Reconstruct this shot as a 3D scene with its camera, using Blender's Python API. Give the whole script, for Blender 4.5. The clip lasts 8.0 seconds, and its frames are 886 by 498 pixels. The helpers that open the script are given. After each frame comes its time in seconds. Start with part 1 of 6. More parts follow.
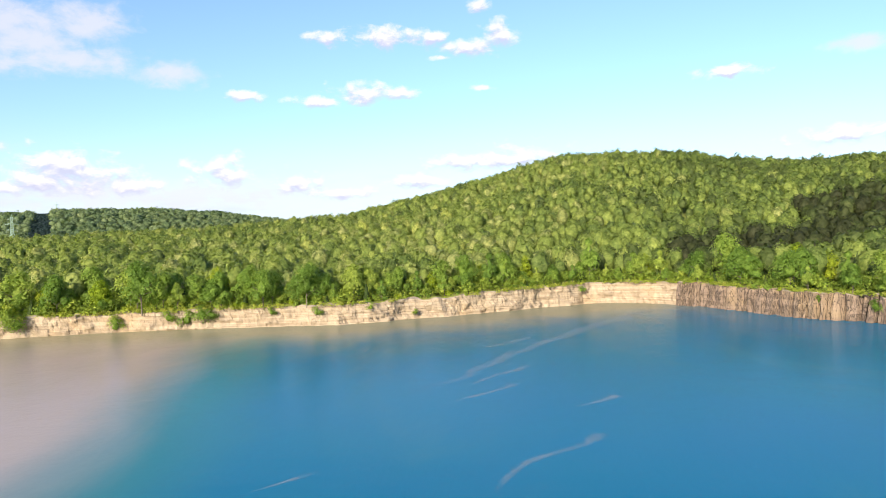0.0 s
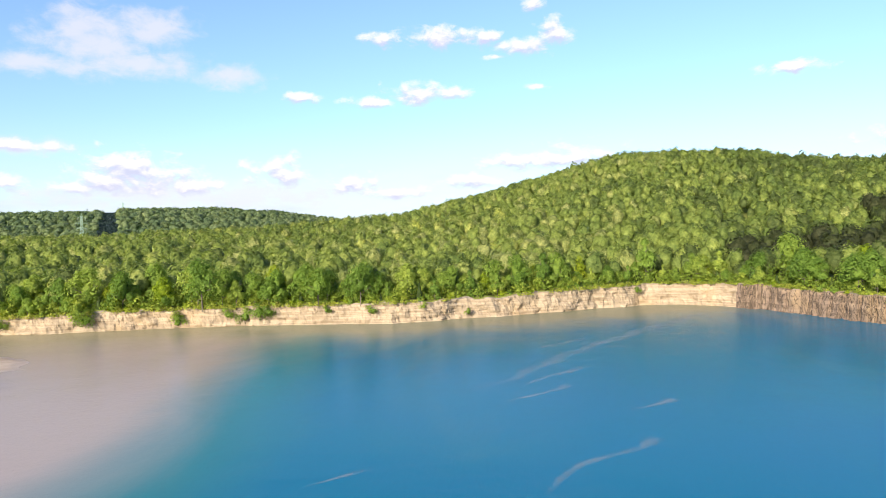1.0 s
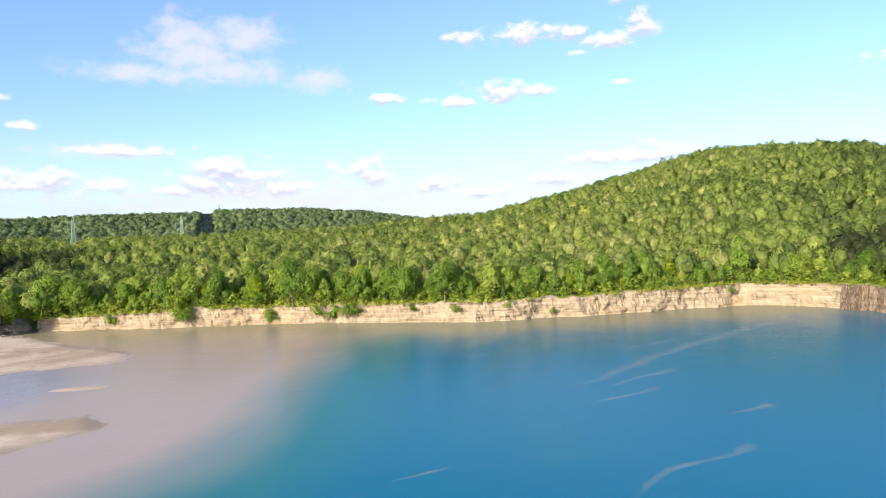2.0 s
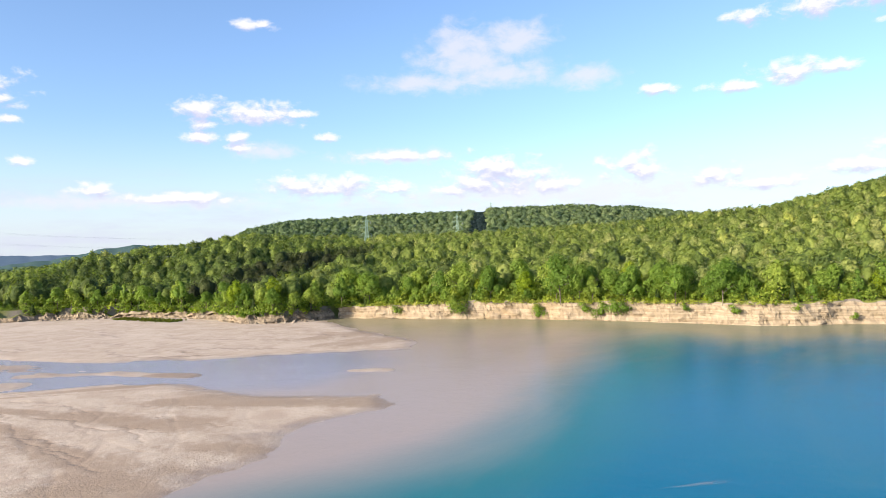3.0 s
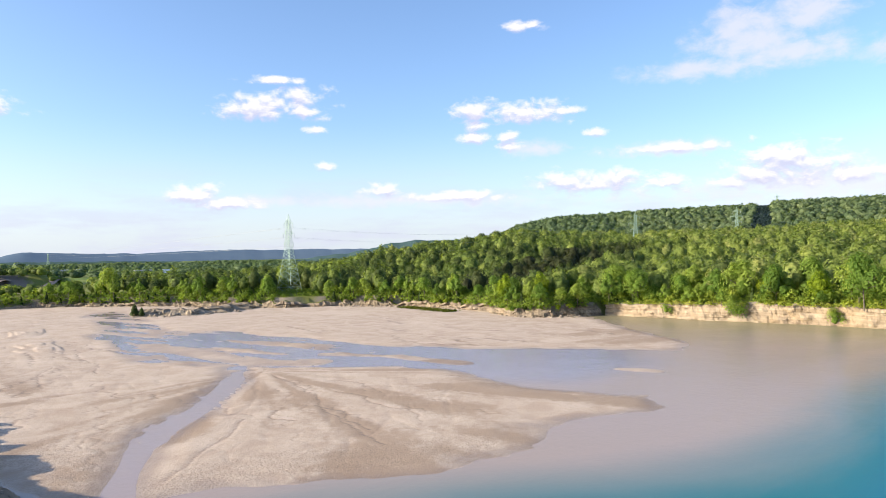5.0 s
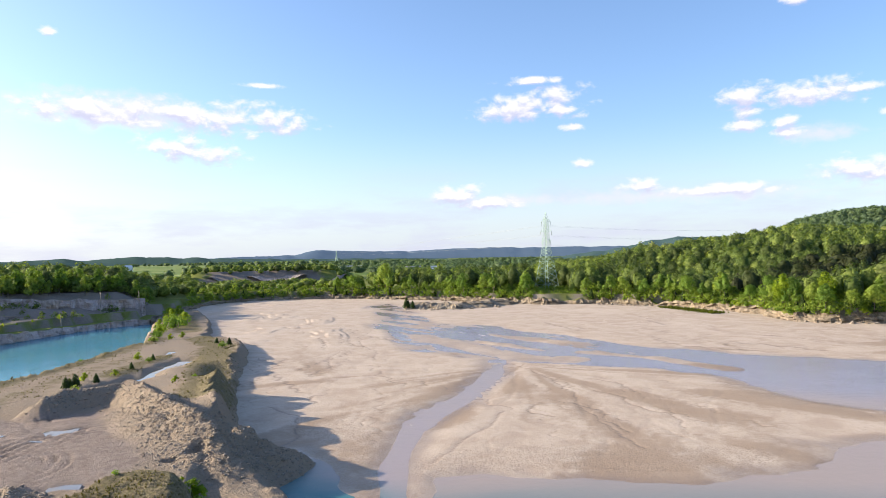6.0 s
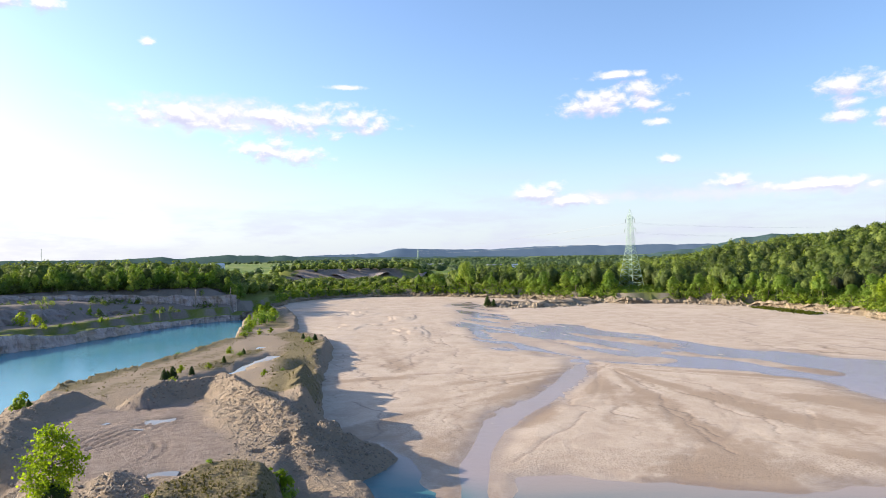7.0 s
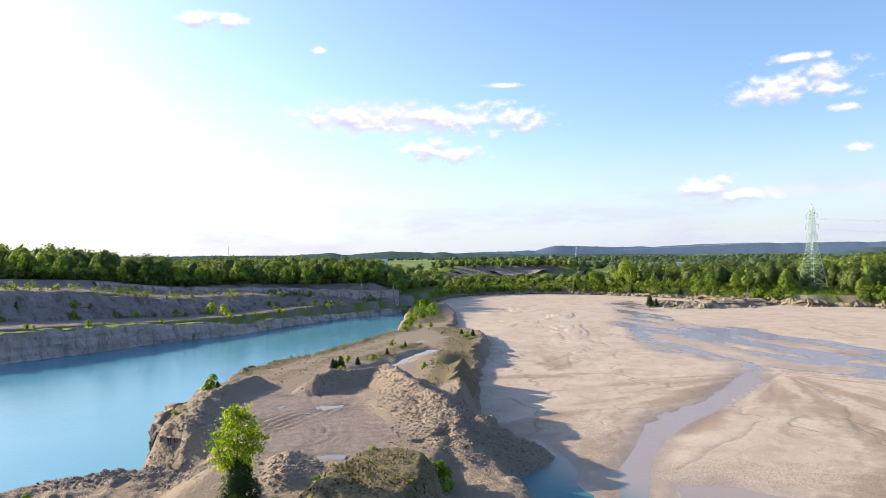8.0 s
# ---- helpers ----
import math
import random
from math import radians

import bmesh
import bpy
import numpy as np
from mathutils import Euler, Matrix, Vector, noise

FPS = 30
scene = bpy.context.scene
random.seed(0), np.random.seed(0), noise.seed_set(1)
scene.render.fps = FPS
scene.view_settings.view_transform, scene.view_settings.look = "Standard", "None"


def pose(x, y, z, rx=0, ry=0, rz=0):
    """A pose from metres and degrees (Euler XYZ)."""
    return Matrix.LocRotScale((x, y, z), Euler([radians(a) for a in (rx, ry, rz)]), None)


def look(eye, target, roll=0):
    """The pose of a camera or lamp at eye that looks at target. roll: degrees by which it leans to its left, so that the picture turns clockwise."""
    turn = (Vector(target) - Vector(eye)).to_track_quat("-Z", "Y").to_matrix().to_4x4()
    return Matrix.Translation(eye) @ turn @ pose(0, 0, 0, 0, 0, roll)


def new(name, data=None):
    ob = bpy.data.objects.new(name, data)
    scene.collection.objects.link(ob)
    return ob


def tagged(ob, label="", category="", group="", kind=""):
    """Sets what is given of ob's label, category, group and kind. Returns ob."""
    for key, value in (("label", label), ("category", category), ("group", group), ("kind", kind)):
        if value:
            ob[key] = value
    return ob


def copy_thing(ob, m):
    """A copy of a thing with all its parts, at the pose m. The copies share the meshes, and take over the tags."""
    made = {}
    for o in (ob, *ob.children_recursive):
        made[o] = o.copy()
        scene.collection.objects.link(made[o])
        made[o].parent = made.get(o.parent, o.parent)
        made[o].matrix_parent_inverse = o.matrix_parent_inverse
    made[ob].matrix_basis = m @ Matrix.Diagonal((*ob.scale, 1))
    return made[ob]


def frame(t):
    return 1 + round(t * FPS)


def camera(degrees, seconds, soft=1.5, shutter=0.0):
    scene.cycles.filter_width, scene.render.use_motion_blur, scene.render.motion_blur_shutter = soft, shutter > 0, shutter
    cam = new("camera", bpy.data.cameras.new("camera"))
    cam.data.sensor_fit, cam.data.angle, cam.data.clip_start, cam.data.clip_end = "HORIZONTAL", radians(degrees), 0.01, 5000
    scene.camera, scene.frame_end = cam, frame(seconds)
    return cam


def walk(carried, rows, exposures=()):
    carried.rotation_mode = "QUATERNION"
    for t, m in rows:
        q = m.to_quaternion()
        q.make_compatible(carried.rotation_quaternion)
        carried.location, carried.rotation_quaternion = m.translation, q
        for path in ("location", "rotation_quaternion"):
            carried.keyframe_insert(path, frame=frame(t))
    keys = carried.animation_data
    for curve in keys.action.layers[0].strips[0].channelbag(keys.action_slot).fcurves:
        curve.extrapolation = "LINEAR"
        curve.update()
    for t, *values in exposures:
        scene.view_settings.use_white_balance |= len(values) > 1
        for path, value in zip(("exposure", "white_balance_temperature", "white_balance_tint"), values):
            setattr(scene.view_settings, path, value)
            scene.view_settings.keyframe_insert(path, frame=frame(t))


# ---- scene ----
cam = camera(64.2, 8.0, soft=0.75)
# the camera hangs in one spot and turns to its left
HEIGHT = 26.0
ROWS = [
    (0.0, -0.00, -0.35, 1.79),
    (0.5, 3.68, -0.27, 1.58),
    (1.0, 4.30, -0.26, 1.52),
    (1.2, 4.41, -0.26, 1.55),
    (2.3, 16.99, -0.11, 1.69),
    (2.5, 21.91, -0.01, 1.68),
    (3.0, 32.57, 0.16, 1.57),
    (3.5, 38.49, 0.23, 1.34),
    (4.0, 40.17, 0.22, 1.20),
    (4.5, 44.12, 0.23, 1.18),
    (5.0, 53.98, 0.30, 1.03),
    (5.2, 59.65, 0.34, 0.98),
    (6.3, 77.28, 0.49, 1.02),
    (6.5, 78.38, 0.49, 1.00),
    (7.0, 81.17, 0.43, 1.05),
    (7.5, 89.74, 0.43, 0.85),
    (8.0, 93.89, 0.39, 0.75),
]
walk(cam, [(t, pose(0, 0, HEIGHT, 90 + pitch, roll, yaw)) for t, yaw, pitch, roll in ROWS])

# ---- world and sun ----
SUN_AZ, SUN_EL = 158.0, 18.0          # degrees anticlockwise from +y, and above the horizon


def heading(az, el=0.0):
    a, e = radians(az), radians(el)
    return Vector((-math.sin(a) * math.cos(e), math.cos(a) * math.cos(e), math.sin(e)))


class Nodes:
    """Short hand for building node trees."""

    def __init__(self, tree):
        self.tree = tree
        tree.nodes.clear()

    def add(self, node, **sets):
        n = self.tree.nodes.new(node)
        for key, value in sets.items():
            if key == "operation":
                n.operation = value
            elif key == "blend":
                n.data_type, n.blend_type = "RGBA", value
            elif key == "kind":
                n.feature = value
            elif key == "attribute":
                n.attribute_name = value
            elif key == "sky":
                n.sky_type = value
        return n

    def put(self, socket, value):
        if value is None:
            return
        if isinstance(value, bpy.types.NodeSocket):
            self.tree.links.new(value, socket)
        else:
            socket.default_value = value

    def math(self, op, a, b=None, c=None, clamp=False):
        n = self.add("ShaderNodeMath", operation=op)
        n.use_clamp = clamp
        for s, v in zip(n.inputs, (a, b, c)):
            self.put(s, v)
        return n.outputs[0]

    def vec(self, op, a, b=None, c=None):
        n = self.add("ShaderNodeVectorMath", operation=op)
        for s, v in zip(n.inputs, (a, b, c)):
            self.put(s, v)
        return n.outputs["Value"] if op in ("LENGTH", "DOT_PRODUCT", "DISTANCE") else n.outputs[0]

    def mix(self, fac, a, b, blend="MIX"):
        n = self.add("ShaderNodeMix", blend=blend)
        self.put(n.inputs[0], fac)
        for s, v in ((n.inputs[6], a), (n.inputs[7], b)):
            self.put(s, (*v, 1.0) if isinstance(v, tuple) and len(v) == 3 else v)
        return n.outputs[2]

    def noise(self, vector, scale, detail=4.0, rough=0.55, distortion=0.0):
        n = self.add("ShaderNodeTexNoise")
        self.put(n.inputs["Vector"], vector)
        n.inputs["Scale"].default_value, n.inputs["Detail"].default_value = scale, detail
        n.inputs["Roughness"].default_value, n.inputs["Distortion"].default_value = rough, distortion
        return n.outputs[0]

    def voronoi(self, vector, scale, kind="F1"):
        n = self.add("ShaderNodeTexVoronoi", kind=kind)
        self.put(n.inputs["Vector"], vector)
        n.inputs["Scale"].default_value = scale
        return n.outputs

    def ramp(self, value, low, high, to_low=0.0, to_high=1.0):
        n = self.add("ShaderNodeMapRange")
        n.interpolation_type = "SMOOTHSTEP"
        for s, v in zip(n.inputs, (value, low, high, to_low, to_high)):
            self.put(s, v)
        return n.outputs[0]

    def place(self, stretch=(1, 1, 1)):
        p = self.add("ShaderNodeNewGeometry").outputs["Position"]
        return p if stretch == (1, 1, 1) else self.vec("MULTIPLY", p, stretch)

    def bump(self, height, strength, distance):
        n = self.add("ShaderNodeBump")
        self.put(n.inputs["Height"], height)
        n.inputs["Strength"].default_value, n.inputs["Distance"].default_value = strength, distance
        return n.outputs[0]

    def surface(self, colour, rough, normal=None, specular=0.3, metal=0.0):
        n = self.add("ShaderNodeBsdfPrincipled")
        self.put(n.inputs["Base Color"], (*colour, 1.0) if isinstance(colour, tuple) and len(colour) == 3 else colour)
        self.put(n.inputs["Roughness"], rough)
        self.put(n.inputs["Normal"], normal)
        self.put(n.inputs["Metallic"], metal)
        self.put(n.inputs["Specular IOR Level"], specular)
        return n.outputs[0]

    def out(self, shader, kind="ShaderNodeOutputMaterial"):
        self.tree.links.new(shader, self.add(kind).inputs["Surface"])


def material(name):
    m = bpy.data.materials.new(name)
    m.use_nodes = True
    return m, Nodes(m.node_tree)


CLOUDS = []


def cloud(az, el, wide, high):
    """A cloud's bearing, height over the horizon, half width and half height, in degrees."""
    CLOUDS.append((az, el, wide, high))


# high puffs over the wooded hill
cloud(8.9, 16.4, 1.4, 0.5), cloud(4.1, 16.5, 2.5, 0.75), cloud(-5.1, 16.4, 1.2, 0.95), cloud(0.2, 16.4, 0.9, 0.5), cloud(-2.8, 15.5, 2.3, 0.6)
cloud(-3.4, 18.6, 0.9, 0.5), cloud(9.8, 11.6, 1.9, 0.45), cloud(6.2, 12.2, 2.5, 0.7), cloud(3.2, 12.2, 1.2, 0.4), cloud(15.1, 11.9, 1.2, 0.35)
cloud(-22.6, 12.1, 1.7, 0.4), cloud(-30.2, 6.9, 3.4, 0.5), cloud(-3.6, 12.4, 0.7, 0.2), cloud(-0.3, 14.8, 0.7, 0.2)
# heaped clouds low over the ridge
cloud(27.8, 6.2, 3.2, 1.25), cloud(29.9, 5.5, 2.3, 0.8), cloud(17.1, 6.1, 2.2, 1.05), cloud(23.2, 5.1, 1.8, 0.55), cloud(31.6, 5.0, 1.3, 0.55)
cloud(11.6, 5.2, 1.7, 0.75), cloud(8.7, 4.4, 2.4, 0.45), cloud(-6.0, 6.6, 2.9, 1.05), cloud(-1.9, 6.6, 2.5, 0.6), cloud(1.9, 5.2, 2.0, 0.5)
cloud(44.3, 5.5, 1.9, 0.75), cloud(41.1, 5.4, 2.6, 0.8), cloud(36.5, 5.0, 1.8, 0.55), cloud(36.0, 7.7, 3.2, 0.35)
# the broken group, and the flat ones to its left
cloud(47.2, 11.0, 2.3, 0.75), cloud(44.2, 11.1, 1.2, 0.28), cloud(51.0, 11.3, 1.9, 0.7), cloud(50.9, 10.1, 0.9, 0.4), cloud(50.9, 9.2, 1.3, 0.45)
cloud(48.6, 9.2, 0.9, 0.4), cloud(48.5, 8.4, 1.1, 0.4), cloud(41.6, 9.3, 0.8, 0.3), cloud(47.2, 17.6, 1.4, 0.32), cloud(58.6, 5.0, 1.2, 0.55)
cloud(52.9, 4.5, 4.1, 0.4), cloud(63.3, 7.0, 0.8, 0.28), cloud(67.0, 11.9, 3.6, 0.8), cloud(68.4, 11.5, 2.7, 0.85), cloud(65.4, 12.4, 2.2, 0.8), cloud(64.9, 11.2, 1.5, 0.6)
cloud(67.0, 13.6, 1.9, 0.27), cloud(64.1, 9.9, 0.9, 0.3), cloud(73.5, 4.7, 1.9, 0.75), cloud(70.8, 4.2, 2.3, 0.42)
# towards the sun
cloud(92.1, 10.6, 3.6, 1.1), cloud(88.4, 10.8, 2.8, 0.95), cloud(95.2, 11.1, 1.8, 0.55), cloud(92.6, 7.9, 1.9, 0.75), cloud(95.2, 8.4, 2.5, 0.9)
cloud(101.0, 10.9, 4.0, 0.7), cloud(113.1, 17.7, 1.4, 0.5), cloud(110.3, 17.7, 0.9, 0.45), cloud(103.5, 16.0, 0.5, 0.27), cloud(88.9, 13.3, 1.6, 0.18)
# behind the camera
cloud(-60, 10, 9, 2), cloud(-95, 14, 12, 2.5), cloud(-140, 9, 9, 2), cloud(170, 24, 8, 2)

# thin wide clouds that the sky shows through
WISPS = [(29.6, 15.2, 3.4, 1.9), (26.4, 16.4, 2.4, 1.2), (27.6, 13.9, 4.4, 0.9), (31.2, 16.2, 1.8, 1.4), (33.5, 13.4, 4.0, 0.7), (20.8, 13.3, 2.2, 0.8), (99, 10.9, 8, 1.1), (36, 7.7, 4, 0.5), (46.5, 8.2, 2.4, 0.6),
         (20, 4.4, 17, 1.2), (56, 4.3, 9, 0.5), (-31, 12.9, 1.8, 0.5), (69, 4.3, 4, 0.4)]


def make_world():
    w = bpy.data.worlds.new("sky")
    w.use_nodes = True
    scene.world = w
    n = Nodes(w.node_tree)
    sky = n.add("ShaderNodeTexSky", sky="NISHITA")
    sky.sun_disc = False
    sky.sun_elevation, sky.sun_rotation = radians(SUN_EL), radians(-SUN_AZ)
    sky.air_density, sky.dust_density, sky.ozone_density, sky.altitude = 0.9, 1.6, 3.0, 200
    way = n.add("ShaderNodeTexCoord").outputs["Generated"]
    xyz = n.add("ShaderNodeSeparateXYZ")
    n.put(xyz.inputs[0], way)
    az = n.math("MULTIPLY", n.math("ARCTAN2", n.math("MULTIPLY", xyz.outputs[0], -1.0), xyz.outputs[1]), 57.2958)
    el = n.math("MULTIPLY", n.math("ARCSINE", xyz.outputs[2]), 57.2958)
    at = n.add("ShaderNodeCombineXYZ")
    n.put(at.inputs[0], az), n.put(at.inputs[1], el)
    plain = at.outputs[0]
    wisp = n.noise(n.vec("MULTIPLY", plain, (0.28, 1.0, 1.0)), 0.3, 4.0, 0.6)

    def depth(shift, those=CLOUDS):
        """How deep inside the clouds a bearing lies."""
        near = None
        for a, e, wide, high in those:
            d = n.vec("LENGTH", n.vec("MULTIPLY_ADD", plain, (1 / wide, 1 / high, 0), (-a / wide, (shift - e) / high, 0)))
            near = d if near is None else n.math("MINIMUM", near, d)
        return n.math("MULTIPLY_ADD", near, -0.85, 1.2)

    def ragged(shift):
        moved = plain if not shift else n.vec("ADD", plain, (0, shift, 0))
        fine = n.noise(n.vec("MULTIPLY", moved, (0.62, 1.0, 1.0)), 0.95, 8.0, 0.62, 0.25)
        heap = n.voronoi(n.vec("MULTIPLY", moved, (0.75, 1.0, 1.0)), 1.15, "SMOOTH_F1")[0]
        rough = n.math("MULTIPLY_ADD", n.math("SUBTRACT", fine, 0.5), 2.9, n.math("MULTIPLY", n.math("SUBTRACT", wisp, 0.5), 1.1))
        return n.math("MULTIPLY_ADD", n.math("SUBTRACT", 0.4, heap), 0.7, rough)

    inside = n.math("ADD", depth(0.0), ragged(0.0))
    above = n.math("ADD", depth(0.45), ragged(0.45))
    cover = n.ramp(inside, -0.1, 0.95, 0.0, 0.93)
    shade = n.ramp(n.math("SUBTRACT", inside, above), -0.5, 0.55)
    white = n.mix(shade, CLOUD_SHADE, CLOUD_LIT)
    tinted = n.mix(1.0, sky.outputs[0], SKY_TINT, "MULTIPLY")
    tinted = n.mix(n.ramp(el, -2.0, 11.0, 0.8, 0.0), tinted, HAZE)
    # a thin veil of far cloud low over the hills
    veil = n.math("MULTIPLY", n.ramp(n.noise(n.vec("MULTIPLY", plain, (0.22, 1.0, 1.0)), 0.5, 5.0, 0.6), 0.42, 0.68), n.ramp(el, 1.0, 8.5, 0.55, 0.0))
    tinted = n.mix(veil, tinted, CLOUD_SHADE)
    thin = n.ramp(n.math("ADD", depth(0.0, WISPS), n.math("MULTIPLY", ragged(0.0), 0.7)), -0.2, 1.1, 0.0, 0.75)
    tinted = n.mix(thin, tinted, n.mix(0.5, CLOUD_SHADE, CLOUD_LIT))
    both = n.mix(cover, tinted, white)
    back = n.add("ShaderNodeBackground")
    n.put(back.inputs[0], both)
    back.inputs[1].default_value = SKY_STRENGTH
    n.out(back.outputs[0], "ShaderNodeOutputWorld")


SKY_STRENGTH, SKY_TINT = 0.114, (1.095, 1.085, 1.13)
HAZE = (3.42, 3.74, 4.18)
CLOUD_LIT, CLOUD_SHADE = (4.3, 4.15, 4.2), (2.75, 2.78, 3.6)
make_world()
sun_data = bpy.data.lights.new("sun", "SUN")
sun_data.energy, sun_data.angle, sun_data.color = 4.4, radians(0.6), (1.0, 0.87, 0.68)
sun = new("sun", sun_data)
sun.matrix_world = look(heading(SUN_AZ, SUN_EL) * 300, (0, 0, 0))
scene.view_settings.exposure = 1.2

# ---- materials ----


def leaf_material(name, greens, tint=True, gloss=0.2, clear=0.36, ruffled=0.6):
    """Foliage: a tree's own tint along a row of greens, mottled from leaf to leaf, with light coming through."""
    m, n = material(name)
    geo = n.add("ShaderNodeNewGeometry")
    speck = geo.outputs["Random Per Island"]
    if tint:
        own = n.add("ShaderNodeAttribute", attribute="tint").outputs["Fac"]
    else:
        own = n.add("ShaderNodeObjectInfo").outputs["Random"]
    row = n.add("ShaderNodeValToRGB")
    n.put(row.inputs[0], own)
    for i, g in enumerate(greens):
        at = i / (len(greens) - 1)
        e = row.color_ramp.elements[i] if i < 2 else row.color_ramp.elements.new(at)
        e.position, e.color = at, (*g, 1.0)
    colour = n.mix(n.math("MULTIPLY", speck, 0.55), row.outputs[0], n.mix(1.0, row.outputs[0], (0.5, 0.58, 0.45), "MULTIPLY"))
    clump = n.ramp(n.noise(n.place(), 0.55, 4.0, 0.7), 0.35, 0.65)
    colour = n.mix(clump, n.mix(1.0, colour, (0.66, 0.74, 0.62), "MULTIPLY"), n.mix(1.0, colour, (1.3, 1.25, 1.2), "MULTIPLY"))
    ruffle = n.noise(n.place(), 0.75, 3.0, 0.7)
    front = n.surface(colour, 0.65, n.bump(ruffle, ruffled, 0.9), gloss)
    through_leaf = n.add("ShaderNodeBsdfTranslucent")
    n.put(through_leaf.inputs[0], n.mix(1.0, colour, (1.3, 1.35, 0.6), "MULTIPLY"))
    both = n.add("ShaderNodeMixShader")
    both.inputs[0].default_value = clear
    n.tree.links.new(front, both.inputs[1]), n.tree.links.new(through_leaf.outputs[0], both.inputs[2])
    n.out(both.outputs[0])
    return m


# the darkest green is for pines and for shade put into the tint
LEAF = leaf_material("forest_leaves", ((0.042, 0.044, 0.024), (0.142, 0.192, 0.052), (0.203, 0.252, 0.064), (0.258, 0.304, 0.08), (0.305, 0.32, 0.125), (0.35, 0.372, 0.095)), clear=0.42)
LEAF_NEAR = leaf_material("tree_leaves", ((0.125, 0.205, 0.036), (0.17, 0.26, 0.045), (0.225, 0.31, 0.056), (0.3, 0.36, 0.072)), tint=False, clear=0.48)
LEAF_EDGE = leaf_material("edge_leaves", ((0.16, 0.23, 0.038), (0.25, 0.32, 0.05), (0.4, 0.42, 0.072)), clear=0.45)
LEAF_GRASS = leaf_material("rank_grass", ((0.24, 0.3, 0.042), (0.38, 0.4, 0.075), (0.42, 0.4, 0.12)), clear=0.45)
# far woods: aerial haze is mixed into these bluish greens
LEAF_HAZED = leaf_material("hazed_leaves", ((0.095, 0.145, 0.085), (0.155, 0.205, 0.108), (0.22, 0.265, 0.135)), clear=0.42)
# the cut's shade and its blue haze are painted into these leaves
LEAF_GAP_SHADE = leaf_material("gap_shade_leaves", ((0.018, 0.035, 0.036), (0.03, 0.05, 0.052)), clear=0.2)
LEAF_CEDAR = leaf_material("cedar_leaves", ((0.04, 0.066, 0.018), (0.08, 0.115, 0.026)), tint=False)
LEAF_BRIGHT = leaf_material("young_leaves", ((0.2, 0.28, 0.016), (0.33, 0.38, 0.035)), tint=False, clear=0.5)


def bark_material():
    m, n = material("bark")
    p = n.place((4, 4, 0.8))
    grain = n.noise(p, 1.5, 6.0, 0.65)
    n.out(n.surface(n.mix(grain, (0.07, 0.055, 0.04), (0.2, 0.17, 0.13)), 0.9, n.bump(grain, 0.6, 0.05), 0.15))
    return m


BARK = bark_material()


def ground_material():
    """Grass, weeds and bare earth; bare rock on steep faces."""
    m, n = material("ground")
    p = n.place()
    fine, mid, wide = n.noise(p, 1.4, 5.0, 0.65), n.noise(p, 0.13, 4.0), n.noise(p, 0.011, 4.0)
    grass = n.mix(mid, (0.09, 0.13, 0.02), (0.2, 0.22, 0.045))
    grass = n.mix(n.ramp(fine, 0.35, 0.75), grass, (0.2, 0.19, 0.06))
    field = n.mix(n.ramp(wide, 0.42, 0.58), (0.11, 0.175, 0.04), (0.2, 0.235, 0.075))
    length = n.vec("LENGTH", p)
    grass = n.mix(n.ramp(length, 600, 900), grass, field)
    bare = n.add("ShaderNodeAttribute", attribute="bare").outputs["Fac"]
    earth = n.mix(fine, (0.15, 0.12, 0.1), (0.3, 0.25, 0.21))
    bare = n.ramp(n.math("ADD", bare, n.math("MULTIPLY", n.math("SUBTRACT", mid, 0.5), 1.1)), 0.35, 0.65)
    grass = n.mix(bare, grass, earth)
    steep = n.add("ShaderNodeSeparateXYZ")
    n.put(steep.inputs[0], n.add("ShaderNodeNewGeometry").outputs["Normal"])
    rock = n.mix(fine, (0.15, 0.125, 0.1), (0.3, 0.255, 0.21))
    colour = n.mix(n.ramp(n.math("ADD", steep.outputs[2], n.math("MULTIPLY", mid, 0.1)), 0.8, 0.96), rock, grass)
    n.out(n.surface(colour, 0.95, n.bump(n.math("ADD", fine, mid), 0.5, 0.3), 0.1))
    return m


GROUND = ground_material()


def rock_material(name, pale, deep, stain, band=1.1, crack=0.35, runs=0.4, joint=0.02):
    """Bedded limestone: level beds, upright joints, stains that run down."""
    m, n = material(name)
    p = n.place()
    beds = n.noise(n.vec("MULTIPLY", p, (0.05, 0.05, 1.6)), band, 5.0, 0.6, 0.6)
    streak = n.noise(n.vec("MULTIPLY", p, (0.55, 0.55, 0.1)), 1.0, 5.0, 0.65)
    grain = n.noise(p, 1.6, 6.0, 0.7)
    blotch = n.noise(p, 0.06, 3.0)
    colour = n.mix(n.ramp(beds, 0.3, 0.7), deep, pale)
    colour = n.mix(n.ramp(streak, 0.52, 0.75, 0.0, runs), colour, stain)
    colour = n.mix(n.ramp(blotch, 0.5, 0.7, 0.0, 0.45), colour, (0.36, 0.26, 0.15))
    cracks = n.noise(n.vec("MULTIPLY", p, (1.1, 1.1, 0.3)), 0.45, 5.0, 0.7, 1.5)
    colour = n.mix(n.ramp(n.math("ABSOLUTE", n.math("SUBTRACT", cracks, 0.5)), 0.0, joint, crack, 0.0), colour, stain)
    colour = n.mix(n.ramp(grain, 0.55, 0.8, 0.0, 0.5), colour, deep)
    rugged = n.math("ADD", n.math("ADD", beds, streak), n.math("MULTIPLY", grain, 0.7))
    n.out(n.surface(colour, 0.9, n.bump(rugged, 0.9, 0.35), 0.15))
    return m


